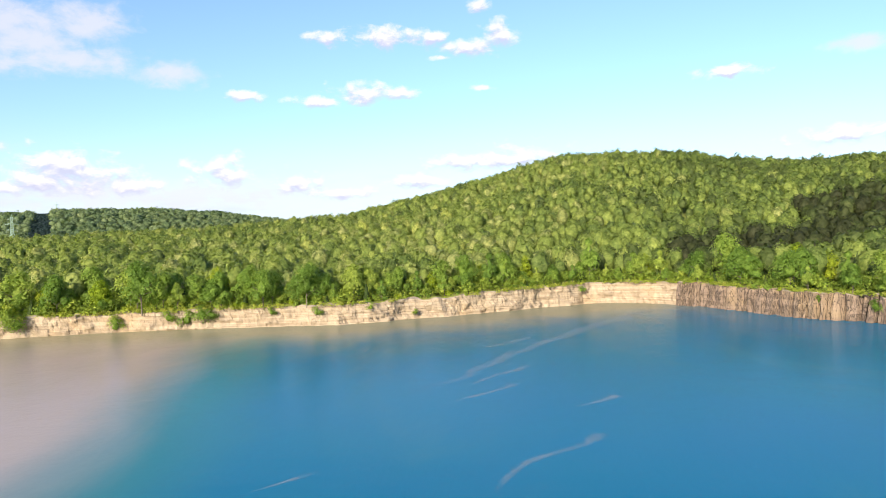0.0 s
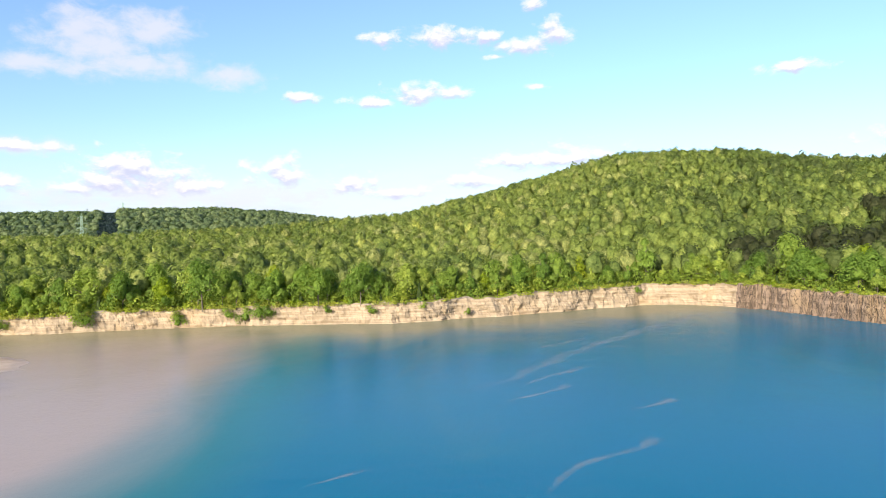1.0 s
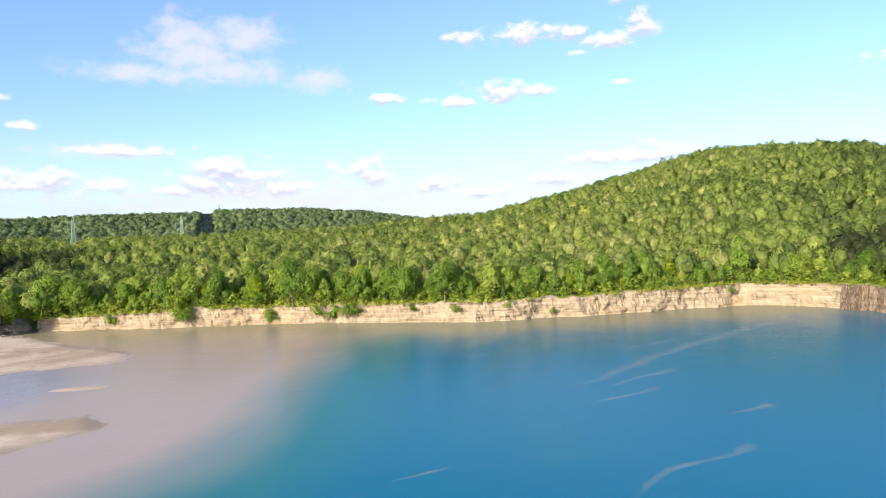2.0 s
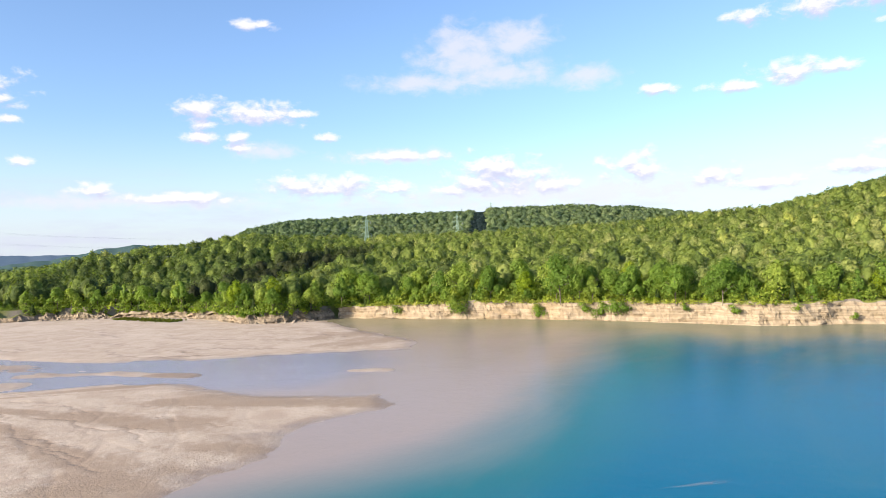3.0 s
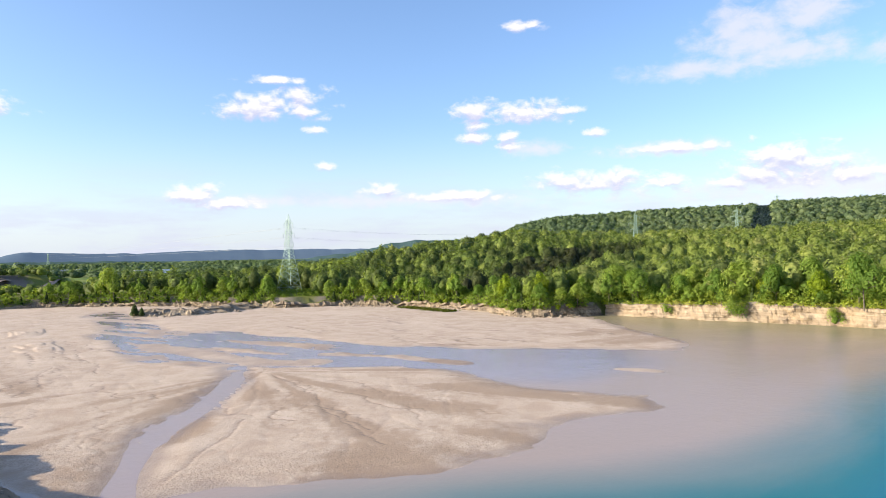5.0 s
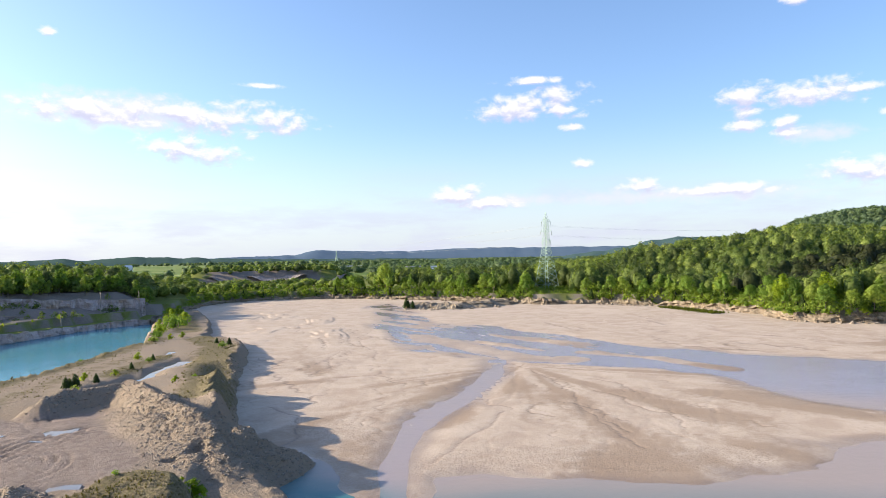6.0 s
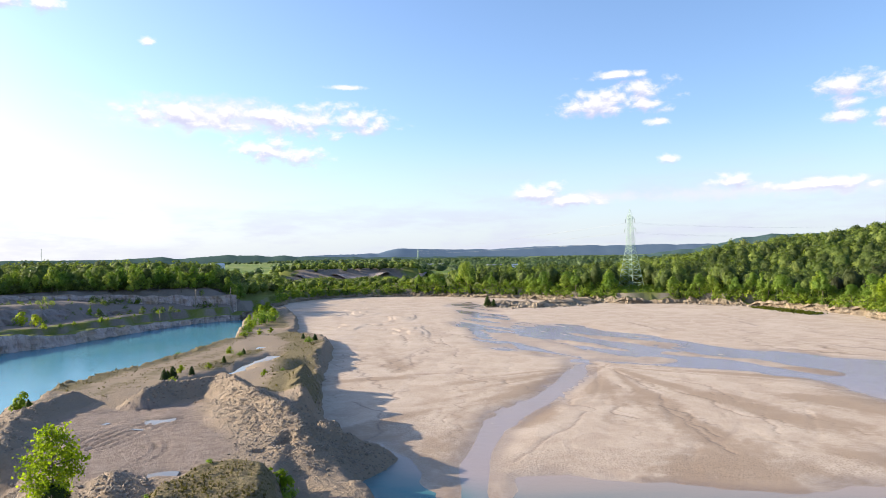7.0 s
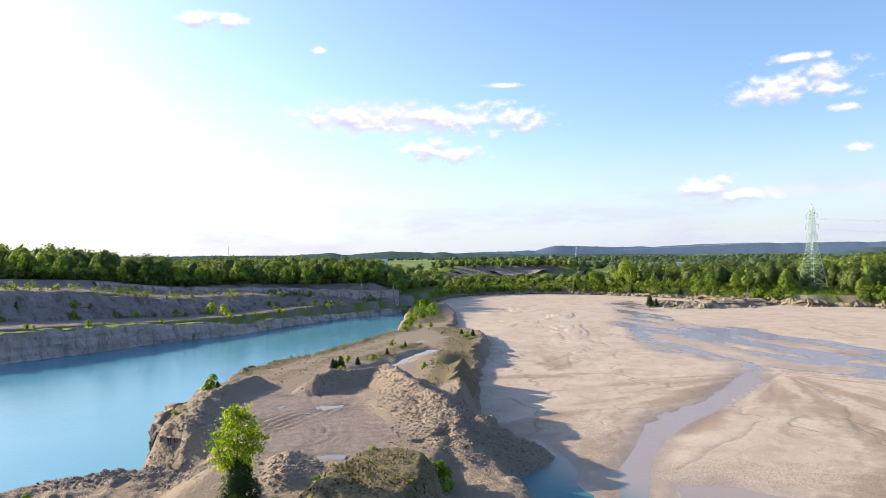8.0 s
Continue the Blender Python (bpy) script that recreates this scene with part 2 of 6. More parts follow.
ROCK = rock_material("pale_limestone", (0.357, 0.293, 0.212), (0.238, 0.183, 0.123), (0.145, 0.106, 0.0723), band=0.8)
ROCK_GREY = rock_material("grey_limestone", (0.46, 0.395, 0.36), (0.285, 0.235, 0.212), (0.1, 0.083, 0.077), band=0.7, crack=0.6, runs=0.7)
ROCK_POOL = rock_material("stained_grey_limestone", (0.5, 0.42, 0.385), (0.37, 0.3, 0.275), (0.13, 0.108, 0.098), band=0.35, crack=0.5, runs=0.75, joint=0.022)
ROCK_BANK = rock_material("broken_limestone", (0.306, 0.248, 0.18), (0.18, 0.14, 0.099), (0.063, 0.0495, 0.036), band=0.5, crack=0.8, runs=0.7)
ROCK_COLUMN = rock_material("jointed_limestone", (0.215, 0.16, 0.12), (0.13, 0.096, 0.072), (0.035, 0.028, 0.023), band=0.4, crack=1.0, runs=0.9, joint=0.045)


def talus_material():
    """Weathered broken rock lying in a slope: grey-brown rubble with dark hollows and pale slides."""
    m, n = material("grey_talus")
    p = n.place()
    blocks, fine = n.voronoi(p, 0.55)[0], n.noise(p, 1.3, 6.0, 0.72)
    slides = n.noise(n.vec("MULTIPLY", p, (0.3, 0.3, 0.09)), 0.5, 4.0, 0.6)
    colour = n.mix(fine, (0.17, 0.142, 0.13), (0.42, 0.35, 0.32))
    colour = n.mix(n.ramp(slides, 0.5, 0.7, 0.0, 0.55), colour, (0.5, 0.43, 0.39))
    colour = n.mix(n.ramp(slides, 0.28, 0.42, 0.6, 0.0), colour, (0.075, 0.07, 0.055))
    n.out(n.surface(colour, 0.95, n.bump(n.math("ADD", fine, blocks), 1.0, 0.6), 0.1))
    return m


TALUS = talus_material()


def sand_material():
    """Quarry silt: pale when dry, browner where damp, dark and glossy where it is wet near the water's level."""
    m, n = material("silt")
    p = n.place()
    fine, mid, wide = n.noise(p, 2.2, 6.0, 0.7), n.noise(p, 0.16, 5.0, 0.6, 0.8), n.noise(p, 0.03, 4.0)
    colour = n.mix(n.ramp(mid, 0.3, 0.7), (0.435, 0.333, 0.248), (0.535, 0.432, 0.336))
    colour = n.mix(n.ramp(wide, 0.5, 0.7, 0.0, 0.4), colour, (0.605, 0.503, 0.4))
    damp = n.add("ShaderNodeAttribute", attribute="damp").outputs["Fac"]
    ragged = n.math("ADD", damp, n.math("MULTIPLY", n.math("SUBTRACT", n.noise(p, 0.5, 6.0, 0.7, 0.6), 0.5), 0.7))
    colour = n.mix(n.ramp(ragged, 0.42, 0.78, 0.0, 0.72), colour, (0.3, 0.212, 0.142))
    rill = n.add("ShaderNodeAttribute", attribute="rill").outputs["Fac"]
    colour = n.mix(n.ramp(rill, 0.25, 1.0, 0.0, 0.52), colour, (0.152, 0.112, 0.0903))
    colour = n.mix(n.ramp(fine, 0.48, 0.75, 0.0, 0.4), colour, (0.251, 0.188, 0.146))
    lift = n.add("ShaderNodeSeparateXYZ")
    n.put(lift.inputs[0], p)
    wet = n.ramp(n.math("ADD", lift.outputs[2], n.math("MULTIPLY", n.math("SUBTRACT", mid, 0.5), 0.2)), 0.0, 0.18, 1.0, 0.0)
    colour = n.mix(n.math("MULTIPLY", wet, 0.6), colour, n.mix(1.0, colour, (0.62, 0.57, 0.55), "MULTIPLY"))
    coarse = n.add("ShaderNodeAttribute", attribute="coarse").outputs["Fac"]
    clods = n.voronoi(n.vec("MULTIPLY", p, (1.0, 1.0, 0.3)), 3.2)
    specks = n.math("MULTIPLY", n.ramp(clods[0], 0.1, 0.6, 1.0, 0.0), n.ramp(n.math("ADD", coarse, n.math("MULTIPLY", n.math("SUBTRACT", n.noise(p, 0.35, 4.0), 0.5), 1.2)), 0.4, 0.7))
    colour = n.mix(n.math("MULTIPLY", specks, 0.5), colour, (0.2, 0.145, 0.1))
    rough = n.math("MULTIPLY_ADD", wet, -0.5, 0.9)
    bumps = n.math("ADD", n.math("MULTIPLY", fine, 1.2), n.math("ADD", mid, n.math("MULTIPLY", specks, -0.3)))
    n.out(n.surface(colour, rough, n.bump(bumps, 0.55, 0.13), 0.25))
    return m


SAND = sand_material()


def spoil_material():
    """Crushed stone and packed earth with patches of thin dry grass."""
    m, n = material("spoil")
    p = n.place()
    fine, mid, wide = n.noise(p, 3.0, 6.0, 0.75), n.noise(p, 0.3, 5.0, 0.6), n.noise(p, 0.05, 3.0)
    stones = n.voronoi(p, 2.1)
    earth = n.mix(fine, (0.2, 0.15, 0.105), (0.42, 0.33, 0.24))
    earth = n.mix(n.ramp(mid, 0.4, 0.7, 0.0, 0.6), earth, (0.29, 0.235, 0.18))
    packed_floor = n.add("ShaderNodeAttribute", attribute="packed").outputs["Fac"]
    mud = n.mix(n.ramp(n.noise(p, 0.8, 6.0, 0.7, 0.8), 0.3, 0.7), (0.225, 0.172, 0.142), (0.335, 0.268, 0.226))
    earth = n.mix(n.math("MULTIPLY", packed_floor, 0.9), earth, mud)
    rut = n.add("ShaderNodeAttribute", attribute="rut").outputs["Fac"]
    earth = n.mix(n.ramp(rut, 0.2, 0.9, 0.0, 0.6), earth, (0.13, 0.1, 0.085))
    weeds = n.add("ShaderNodeAttribute", attribute="weeds").outputs["Fac"]
    green = n.mix(n.ramp(fine, 0.3, 0.7), (0.085, 0.078, 0.03), (0.25, 0.195, 0.1))
    green = n.mix(n.ramp(n.noise(p, 1.1, 5.0, 0.7), 0.5, 0.75, 0.0, 0.7), green, (0.12, 0.125, 0.03))
    cover = n.ramp(n.math("ADD", weeds, n.math("MULTIPLY", n.math("SUBTRACT", mid, 0.5), 0.9)), 0.4, 0.75, 0.0, 0.8)
    colour = n.mix(cover, earth, green)
    rugged = n.math("ADD", fine, n.math("MULTIPLY", stones[0], n.math("MULTIPLY_ADD", packed_floor, -0.42, 0.45)))
    n.out(n.surface(colour, 0.95, n.bump(rugged, 1.0, 0.3), 0.12))
    return m


SPOIL = spoil_material()


def water_material(name, deep, silt, gloss, waves=0.12):
    """Water: its own blue-green, clouded with pale silt where the silt fan runs into it, under a rippled surface."""
    m, n = material(name)
    p = n.place()
    ripple = n.noise(n.vec("MULTIPLY", p, (1.0, 0.7, 1.0)), 0.9, 5.0, 0.68)
    swell = n.noise(p, 0.11, 3.0)
    patch = n.ramp(n.noise(p, 0.012, 3.0), 0.35, 0.65)
    colour = n.mix(patch, deep, tuple(c * k for c, k in zip(deep, (0.75, 0.93, 1.06))))
    if silt:
        cloudy = n.add("ShaderNodeAttribute", attribute="silt").outputs["Fac"]
        streaks = n.noise(n.vec("MULTIPLY", p, (0.03, 0.012, 1.0)), 1.0, 5.0, 0.6, 1.0)
        cloudy = n.math("ADD", cloudy, n.math("MULTIPLY", n.math("SUBTRACT", streaks, 0.5), 0.3))
        colour = n.mix(n.ramp(cloudy, -0.1, 0.35), colour, (0.012, 0.15, 0.175))
        cloudy = n.ramp(cloudy, 0.28, 0.82)
        still = n.add("ShaderNodeAttribute", attribute="still").outputs["Fac"]
        # in still channels the lavender stands in for part of the sky's reflection
        colour = n.mix(cloudy, colour, n.mix(still, (0.36, 0.286, 0.248), (0.33, 0.275, 0.3)))
        # olive tint painted for the smeared reflection of the north face and its trees
        shallow = n.add("ShaderNodeAttribute", attribute="shallow").outputs["Fac"]
        colour = n.mix(n.ramp(n.math("ADD", shallow, n.math("MULTIPLY", n.math("SUBTRACT", streaks, 0.5), 0.5)), 0.0, 0.6, 0.0, 0.85), colour, (0.25, 0.225, 0.12))
    normal = n.bump(n.math("ADD", ripple, n.math("MULTIPLY", swell, 1.5)), 0.6, waves)
    body = n.surface(colour, 0.8, None, 0.0)
    shine = n.add("ShaderNodeBsdfGlossy")
    shine.inputs["Roughness"].default_value = 0.09
    n.put(shine.inputs["Normal"], normal)
    fresnel = n.add("ShaderNodeFresnel")
    fresnel.inputs["IOR"].default_value = 1.33
    n.put(fresnel.inputs["Normal"], normal)
    both = n.add("ShaderNodeMixShader")
    calm = n.math("MULTIPLY_ADD", still, 1.1 - gloss, gloss) if silt else gloss
    n.put(both.inputs[0], n.math("MULTIPLY", fresnel.outputs[0], calm))
    n.tree.links.new(body, both.inputs[1]), n.tree.links.new(shine.outputs[0], both.inputs[2])
    n.out(both.outputs[0])
    return m


WATER = water_material("lake_water", (0.001, 0.13, 0.225), True, 0.58)
POOL = water_material("pool_water", (0.112, 0.322, 0.388), False, 1.0, 0.06)

# ---- ground ----
# the quarry's rim at the water's level, anticlockwise from the east
NORTH_WALL = [(84, 280), (72, 288), (61, 290), (36, 276), (13, 261), (-8, 251), (-36, 237), (-52, 239), (-84, 239), (-111, 236),
              (-142, 227), (-172, 221), (-190, 217)]
WEST_BANK = [(-190, 217), (-191, 209), (-196, 194), (-209, 184), (-243, 194), (-268, 193), (-294, 186), (-318, 166), (-325, 140),
             (-352, 124), (-385, 104), (-425, 66), (-437, 40), (-443, 12), (-425, -14), (-402, -24), (-362, -30), (-330, -34), (-306, -38)]
SOUTH_WALL = [(-306, -38), (-296, -55), (-270, -68), (-234, -82), (-219, -92), (-203, -102), (-182, -112), (-160, -127), (-130, -148)]
BACK_WALL = [(-130, -148), (-60, -180), (60, -170), (150, -110), (175, 0), (160, 100), (124, 198)]
EAST_WALL = [(124, 198), (109, 223), (97, 262), (84, 280)]
RIM = NORTH_WALL[:-1] + WEST_BANK[:-1] + SOUTH_WALL[:-1] + BACK_WALL[:-1] + EAST_WALL[:-1]


def inside_of(poly, x, y):
    got = np.zeros(np.shape(x), bool)
    for (ax, ay), (bx, by) in zip(poly, poly[1:] + poly[:1]):
        cross = (ay > y) != (by > y)
        got ^= cross & (x < (bx - ax) * (y - ay) / ((by - ay) or 1e-9) + ax)
    return got


def distance_to(line, x, y):
    """The distance from points to a line of corners."""
    best = np.full(np.shape(x), 1e9)
    for (ax, ay), (bx, by) in zip(line, line[1:]):
        dx, dy = bx - ax, by - ay
        t = np.clip(((x - ax) * dx + (y - ay) * dy) / (dx * dx + dy * dy), 0, 1)
        best = np.minimum(best, np.hypot(x - ax - t * dx, y - ay - t * dy))
    return best


def signed(poly, x, y):
    """The distance to a closed outline, positive inside."""
    d = distance_to(poly + poly[:1], x, y)
    return np.where(inside_of(poly, x, y), d, -d)


def smooth(a, b, v):
    t = np.clip((v - a) / (b - a), 0, 1)
    return t * t * (3 - 2 * t)


def grain(x, y, size, seed=0):
    """Soft value noise of that size, about -1 to 1."""
    x, y = np.asarray(x, float) / size, np.asarray(y, float) / size
    ix, iy = np.floor(x).astype(np.int64), np.floor(y).astype(np.int64)

    def corner(i, j):
        h = (i * 374761393 + j * 668265263 + seed * 974711) & 0xFFFFFFFF
        h = ((h ^ (h >> 13)) * 1274126177) & 0xFFFFFFFF
        return ((h ^ (h >> 16)) & 0xFFFF) / 32767.5 - 1

    fx, fy = x - ix, y - iy
    fx, fy = fx * fx * (3 - 2 * fx), fy * fy * (3 - 2 * fy)
    a = corner(ix, iy) * (1 - fx) + corner(ix + 1, iy) * fx
    b = corner(ix, iy + 1) * (1 - fx) + corner(ix + 1, iy + 1) * fx
    return a * (1 - fy) + b * fy


def rolling(x, y, size, octaves=4, seed=0):
    total, part = 0, 1.0
    for i in range(octaves):
        total = total + part * grain(x, y, size / 2 ** i, seed + i)
        part *= 0.5
    return total / 1.6


def shelf_height(az):
    """The height of the rim by its bearing from the middle of the quarry."""
    return np.interp(az, (-180, -60, -32, -20, -14, 0, 15, 30, 38, 45, 55, 70, 90, 100, 109, 113, 121, 126, 150, 180),
                     (8, 7.5, 7.6, 8.3, 8.5, 7, 6.4, 6.1, 5, 3.3, 2.7, 2.8, 1.9, 2.0, 3.4, 5.1, 6.8, 7.5, 8, 8))


TREE_TOP = 12.0


# the old benches south-west of the pool: their distance and height by bearing
def bench_1(az):
    return np.interp(az, (97, 100, 103, 106, 109, 112, 115, 118, 121, 126, 132), (330, 318, 300, 296, 283, 271, 263, 258, 251, 245, 240))


def bench_2(az):
    return np.interp(az, (97, 108, 116, 124), (326, 322, 316, 300))


def rise_1(az):
    return np.interp(az, (100, 103, 106, 109, 112, 115, 118, 121, 126, 132), (0.8, 1.8, 3.4, 5.4, 5.6, 5.5, 6.8, 8.2, 8.7, 9.0))


def rise_2(az):
    return np.interp(az, (98, 101.4, 104.5, 107.6, 111, 115, 119, 126), (6.8, 6.7, 5.6, 4.0, 2.6, 2.2, 2.4, 2.4))



def crest(az, bearings, rises, far):
    """The height of a crest at that distance, from how high its tree tops stand over the horizon, in degrees."""
    return HEIGHT + far * np.tan(np.radians(np.interp(az, bearings, rises))) - TREE_TOP


def land(x, y):
    """The height of the natural ground."""
    r, az = np.hypot(x, y), np.degrees(np.arctan2(-x, y))
    low = shelf_height(az)
    edge = np.interp(az, (-180, -40, -20, 0, 30, 45, 60, 70, 80, 100, 126, 180), (190, 230, 290, 265, 270, 290, 350, 365, 420, 320, 215, 180))
    # the wooded hill behind the north wall and its tail to the west
    far = np.interp(az, (-60, -10, 13, 40, 49, 60), (700, 800, 760, 700, 640, 600))
    top = crest(az, (-75, -60, -32, -27.5, -22.6, -18.5, -14, -10, -7.8, -3.2, 3.7, 8.3, 13, 20, 25, 30, 40, 44, 48.2, 50, 52, 55.6, 59.7, 66, 80),
                (1, 5.0, 5.4, 5.3, 5.8, 6.6, 6.8, 6.8, 6.3, 5.2, 3.6, 2.6, 2.3, 1.8, 1.7, 1.4, 1.35, 1.6, 1.92, 1.72, 1.38, 0.98, 0.3, -1.0, -1.2), far)
    t = np.clip((r - edge - 20) / (far - edge - 20), 0, 1)
    up = low + np.maximum(top - low, 0) * (0.6 * t + 0.4 * t * t * (3 - 2 * t))
    folds = rolling(x, y, 150, 3, 5) * 9 * np.clip(t * (1 - t) * 4, 0, 1) * np.clip((top - low) / 60, 0, 1)
    back = smooth(0, 420, r - far)
    z = (up + folds) * (1 - back) + np.minimum(up, 6) * back
    # the far ridge with the power line's gap
    top = crest(az, (0, 8, 13.3, 17.6, 22, 28.6, 30.4, 38.6, 45, 47.7, 50, 53), (1.0, 1.9, 2.5, 3.1, 3.4, 3.35, 3.2, 3.0, 2.7, 2.2, 1.2, -0.4), 1500)
    z = np.maximum(z, 5 + np.maximum(top - 5, 0) * np.exp(-((r - 1500) / 330) ** 2))
    # benches of the old workings in the south-west
    south = smooth(97, 99.5, az) * (1 - smooth(150, 165, az))
    step_1 = smooth(5, 13, r - bench_1(az))
    step_1 = step_1 * rise_1(az)
    step_2 = smooth(2, 7, r - bench_2(az)) * rise_2(az)
    z = np.where(r < 1200, z + south * (step_1 + step_2) * (1 - smooth(450, 800, r)), z)
    # the hollow of a far working
    z = z + 9 * smooth(0, 8, r - 652) * (1 - smooth(5.0, 6.5, np.abs(az - 88.8))) * (1 - smooth(900, 1200, r))
    return z


def spaced(low, high, step, near_low, near_high):
    """Grid lines: even between near_low and near_high, then ever wider."""
    lines = list(np.arange(near_low, near_high + 0.1, step))
    gap = step
    while lines[-1] < high:
        gap *= 1.07
        lines.append(lines[-1] + gap)
    gap = step
    while lines[0] > low:
        gap *= 1.07
        lines.insert(0, lines[0] - gap)
    return np.array(lines)


def sheet(name, xs, ys, height, mat, extra=None, floor=None):
    """A mesh over a grid of lines, with that height; extra: named numbers for each corner."""
    gx, gy = np.meshgrid(xs, ys)
    gz = height(gx, gy)
    nx, ny = len(xs), len(ys)
    co = np.stack([gx, gy, gz], -1).reshape(-1, 3)
    i = np.arange(nx * ny).reshape(ny, nx)
    quads = np.stack([i[:-1, :-1], i[:-1, 1:], i[1:, 1:], i[1:, :-1]], -1).reshape(-1, 4)
    if floor is not None:
        quads = quads[(co[quads, 2] > floor).any(1)]
    ob = from_arrays(name, co, quads, mat)
    ob.data.shade_smooth()
    for key, fill in (extra or {}).items():
        a = ob.data.attributes.new(key, "FLOAT", "POINT")
        a.data.foreach_set("value", fill(gx, gy).reshape(-1).astype(np.float32))
    return ob


def from_arrays(name, co, faces, mat, normals=None):
    """A mesh from corners and faces; normals: the way each corner is shaded, where leaves share the round of their crown."""
    me = bpy.data.meshes.new(name)
    count, size = faces.shape
    me.vertices.add(len(co)), me.loops.add(count * size), me.polygons.add(count)
    me.vertices.foreach_set("co", np.ascontiguousarray(co, dtype=np.float32).reshape(-1))
    me.loops.foreach_set("vertex_index", np.ascontiguousarray(faces, dtype=np.int32).reshape(-1))
    me.polygons.foreach_set("loop_start", np.arange(0, count * size, size, dtype=np.int32))
    me.update(calc_edges=True)
    me.materials.append(mat)
    if normals is not None:
        a = me.attributes.new("custom_normal", "FLOAT_VECTOR", "POINT")
        a.data.foreach_set("vector", np.ascontiguousarray(normals, dtype=np.float32).reshape(-1))
        me.update()
    return new(name, me)


def ground_height(x, y):
    d = signed(RIM, x, y)
    z = land(x, y) + rolling(x, y, 14, 3, 9) * 0.5 * smooth(0, 25, -d)
    return np.where(d > -4.5, -5.0, z)


def bare_ground(x, y):
    """Where the old workings and the track have left stone and earth."""
    r, az = np.hypot(x, y), np.degrees(np.arctan2(-x, y))
    works = smooth(92, 97, az) * (1 - smooth(140, 150, az)) * (1 - smooth(345, 380, r)) * 1.05
    strip = 1 - smooth(1.5, 5, distance_to([(-150, -140), (-205, -122), (-262, -95), (-300, -68), (-330, -48)], x, y))
    hollow = np.exp(-(((az - 88.8) / 5.5) ** 2) - (((r - 600) / 90) ** 2))
    gap = 1 - smooth(12, 18, distance_to([(-765, 1360), (-500, 860)], x, y))
    grassy = np.exp(-((distance_to(SOUTH_WALL, x, y) - 9) / 5) ** 2)
    works = works * (1 - 0.6 * grassy)
    return np.maximum.reduce([works * (0.75 + 0.3 * rolling(x, y, 60, 2, 77)), strip, smooth(0.2, 0.5, hollow), gap * 0.6])


ground = tagged(sheet("ground", spaced(-4800, 4800, 5.0, -480, 190), spaced(-4800, 4800, 5.0, -220, 420), ground_height, GROUND, {"bare": bare_ground}),
                "grassy wooded land round the quarry, rising to hills", "ground", kind="structure")

# ---- water ----
# the channels that braid across the silt flat
CHANNEL = [(-385, 74), (-351, 76), (-295, 71), (-262, 71), (-240, 84), (-220, 88), (-205, 97), (-188, 101), (-165, 111), (-142, 123), (-122, 140), (-108, 130), (-104, 104),
           (-112, 97), (-122, 95), (-134, 89), (-142, 80), (-152, 71), (-162, 60), (-172, 50), (-190, 43), (-231, 43), (-267, 46), (-315, 55), (-354, 52)]
BRANCH = [(-162, 58), (-147, 52), (-139, 47), (-123, 37.5), (-112.5, 29), (-101.5, 22.5), (-86.6, 17), (-76, 14.7), (-70, 14)]


def silt_in_water(x, y):
    """1 where the water is clouded by the silt fan, 0 where it is clear."""
    clear = np.exp(-(distance_to([(-95, 7), (-83, 4), (-76, 9), (-70, 8)], x, y) / 5.0) ** 2)
    return np.clip(0.5 + signed(PLUME, x, y) / 46.0 - 0.3 * clear, 0, 1)


def shore_reflection(x, y):
    """1 at the foot of the north face, whose reflection is put into the water's colour, 0 farther out."""
    return np.exp(-distance_to(NORTH_WALL[1:], x, y) / 30.0)


def still_water(x, y):
    """1 in the shallow channels of the flat, where no wind stirs the surface."""
    return np.maximum(smooth(-14, 2, signed(CHANNEL, x, y)), 0.35 * smooth(0, 4, 6 - distance_to(BRANCH, x, y)))


PLUME = [(-200, 240), (-90, 236), (-64, 210), (-62, 178), (-56, 150), (-52, 118), (-48, 95), (-47, 78), (-52, 62), (-61, 45), (-66, 30), (-70, 8), (-100, -60), (-480, -60), (-480, 240)]
lake = tagged(sheet("water", np.arange(-460, 190, 5.0), np.arange(-20, 300, 5.0), lambda x, y: x * 0, WATER, {"silt": silt_in_water, "shallow": shore_reflection, "still": still_water}),
              "blue quarry lake, clouded with silt near the shore", "lake", kind="structure")
pool = tagged(sheet("water_2", np.arange(-320, 190, 5.0), np.arange(-190, -19.9, 5.0), lambda x, y: x * 0, POOL),
              "turquoise pool below rock walls", "pool", kind="structure")

# ---- rock walls ----


def resample(line, step):
    """Points along a line of corners, at even steps, with the sideways direction (to the left of the way)."""
    pts = [Vector((*p, 0)) for p in line]
    got, carry = [], 0.0
    for a, b in zip(pts, pts[1:]):
        long = (b - a).length
        while carry < long:
            got.append(a.lerp(b, carry / long))
            carry += step
        carry -= long
    got.append(pts[-1])
    sides = []
    for i, p in enumerate(got):
        way = (got[min(i + 4, len(got) - 1)] - got[max(i - 4, 0)]).normalized()
        sides.append(Vector((-way.y, way.x, 0)))
    return got, sides


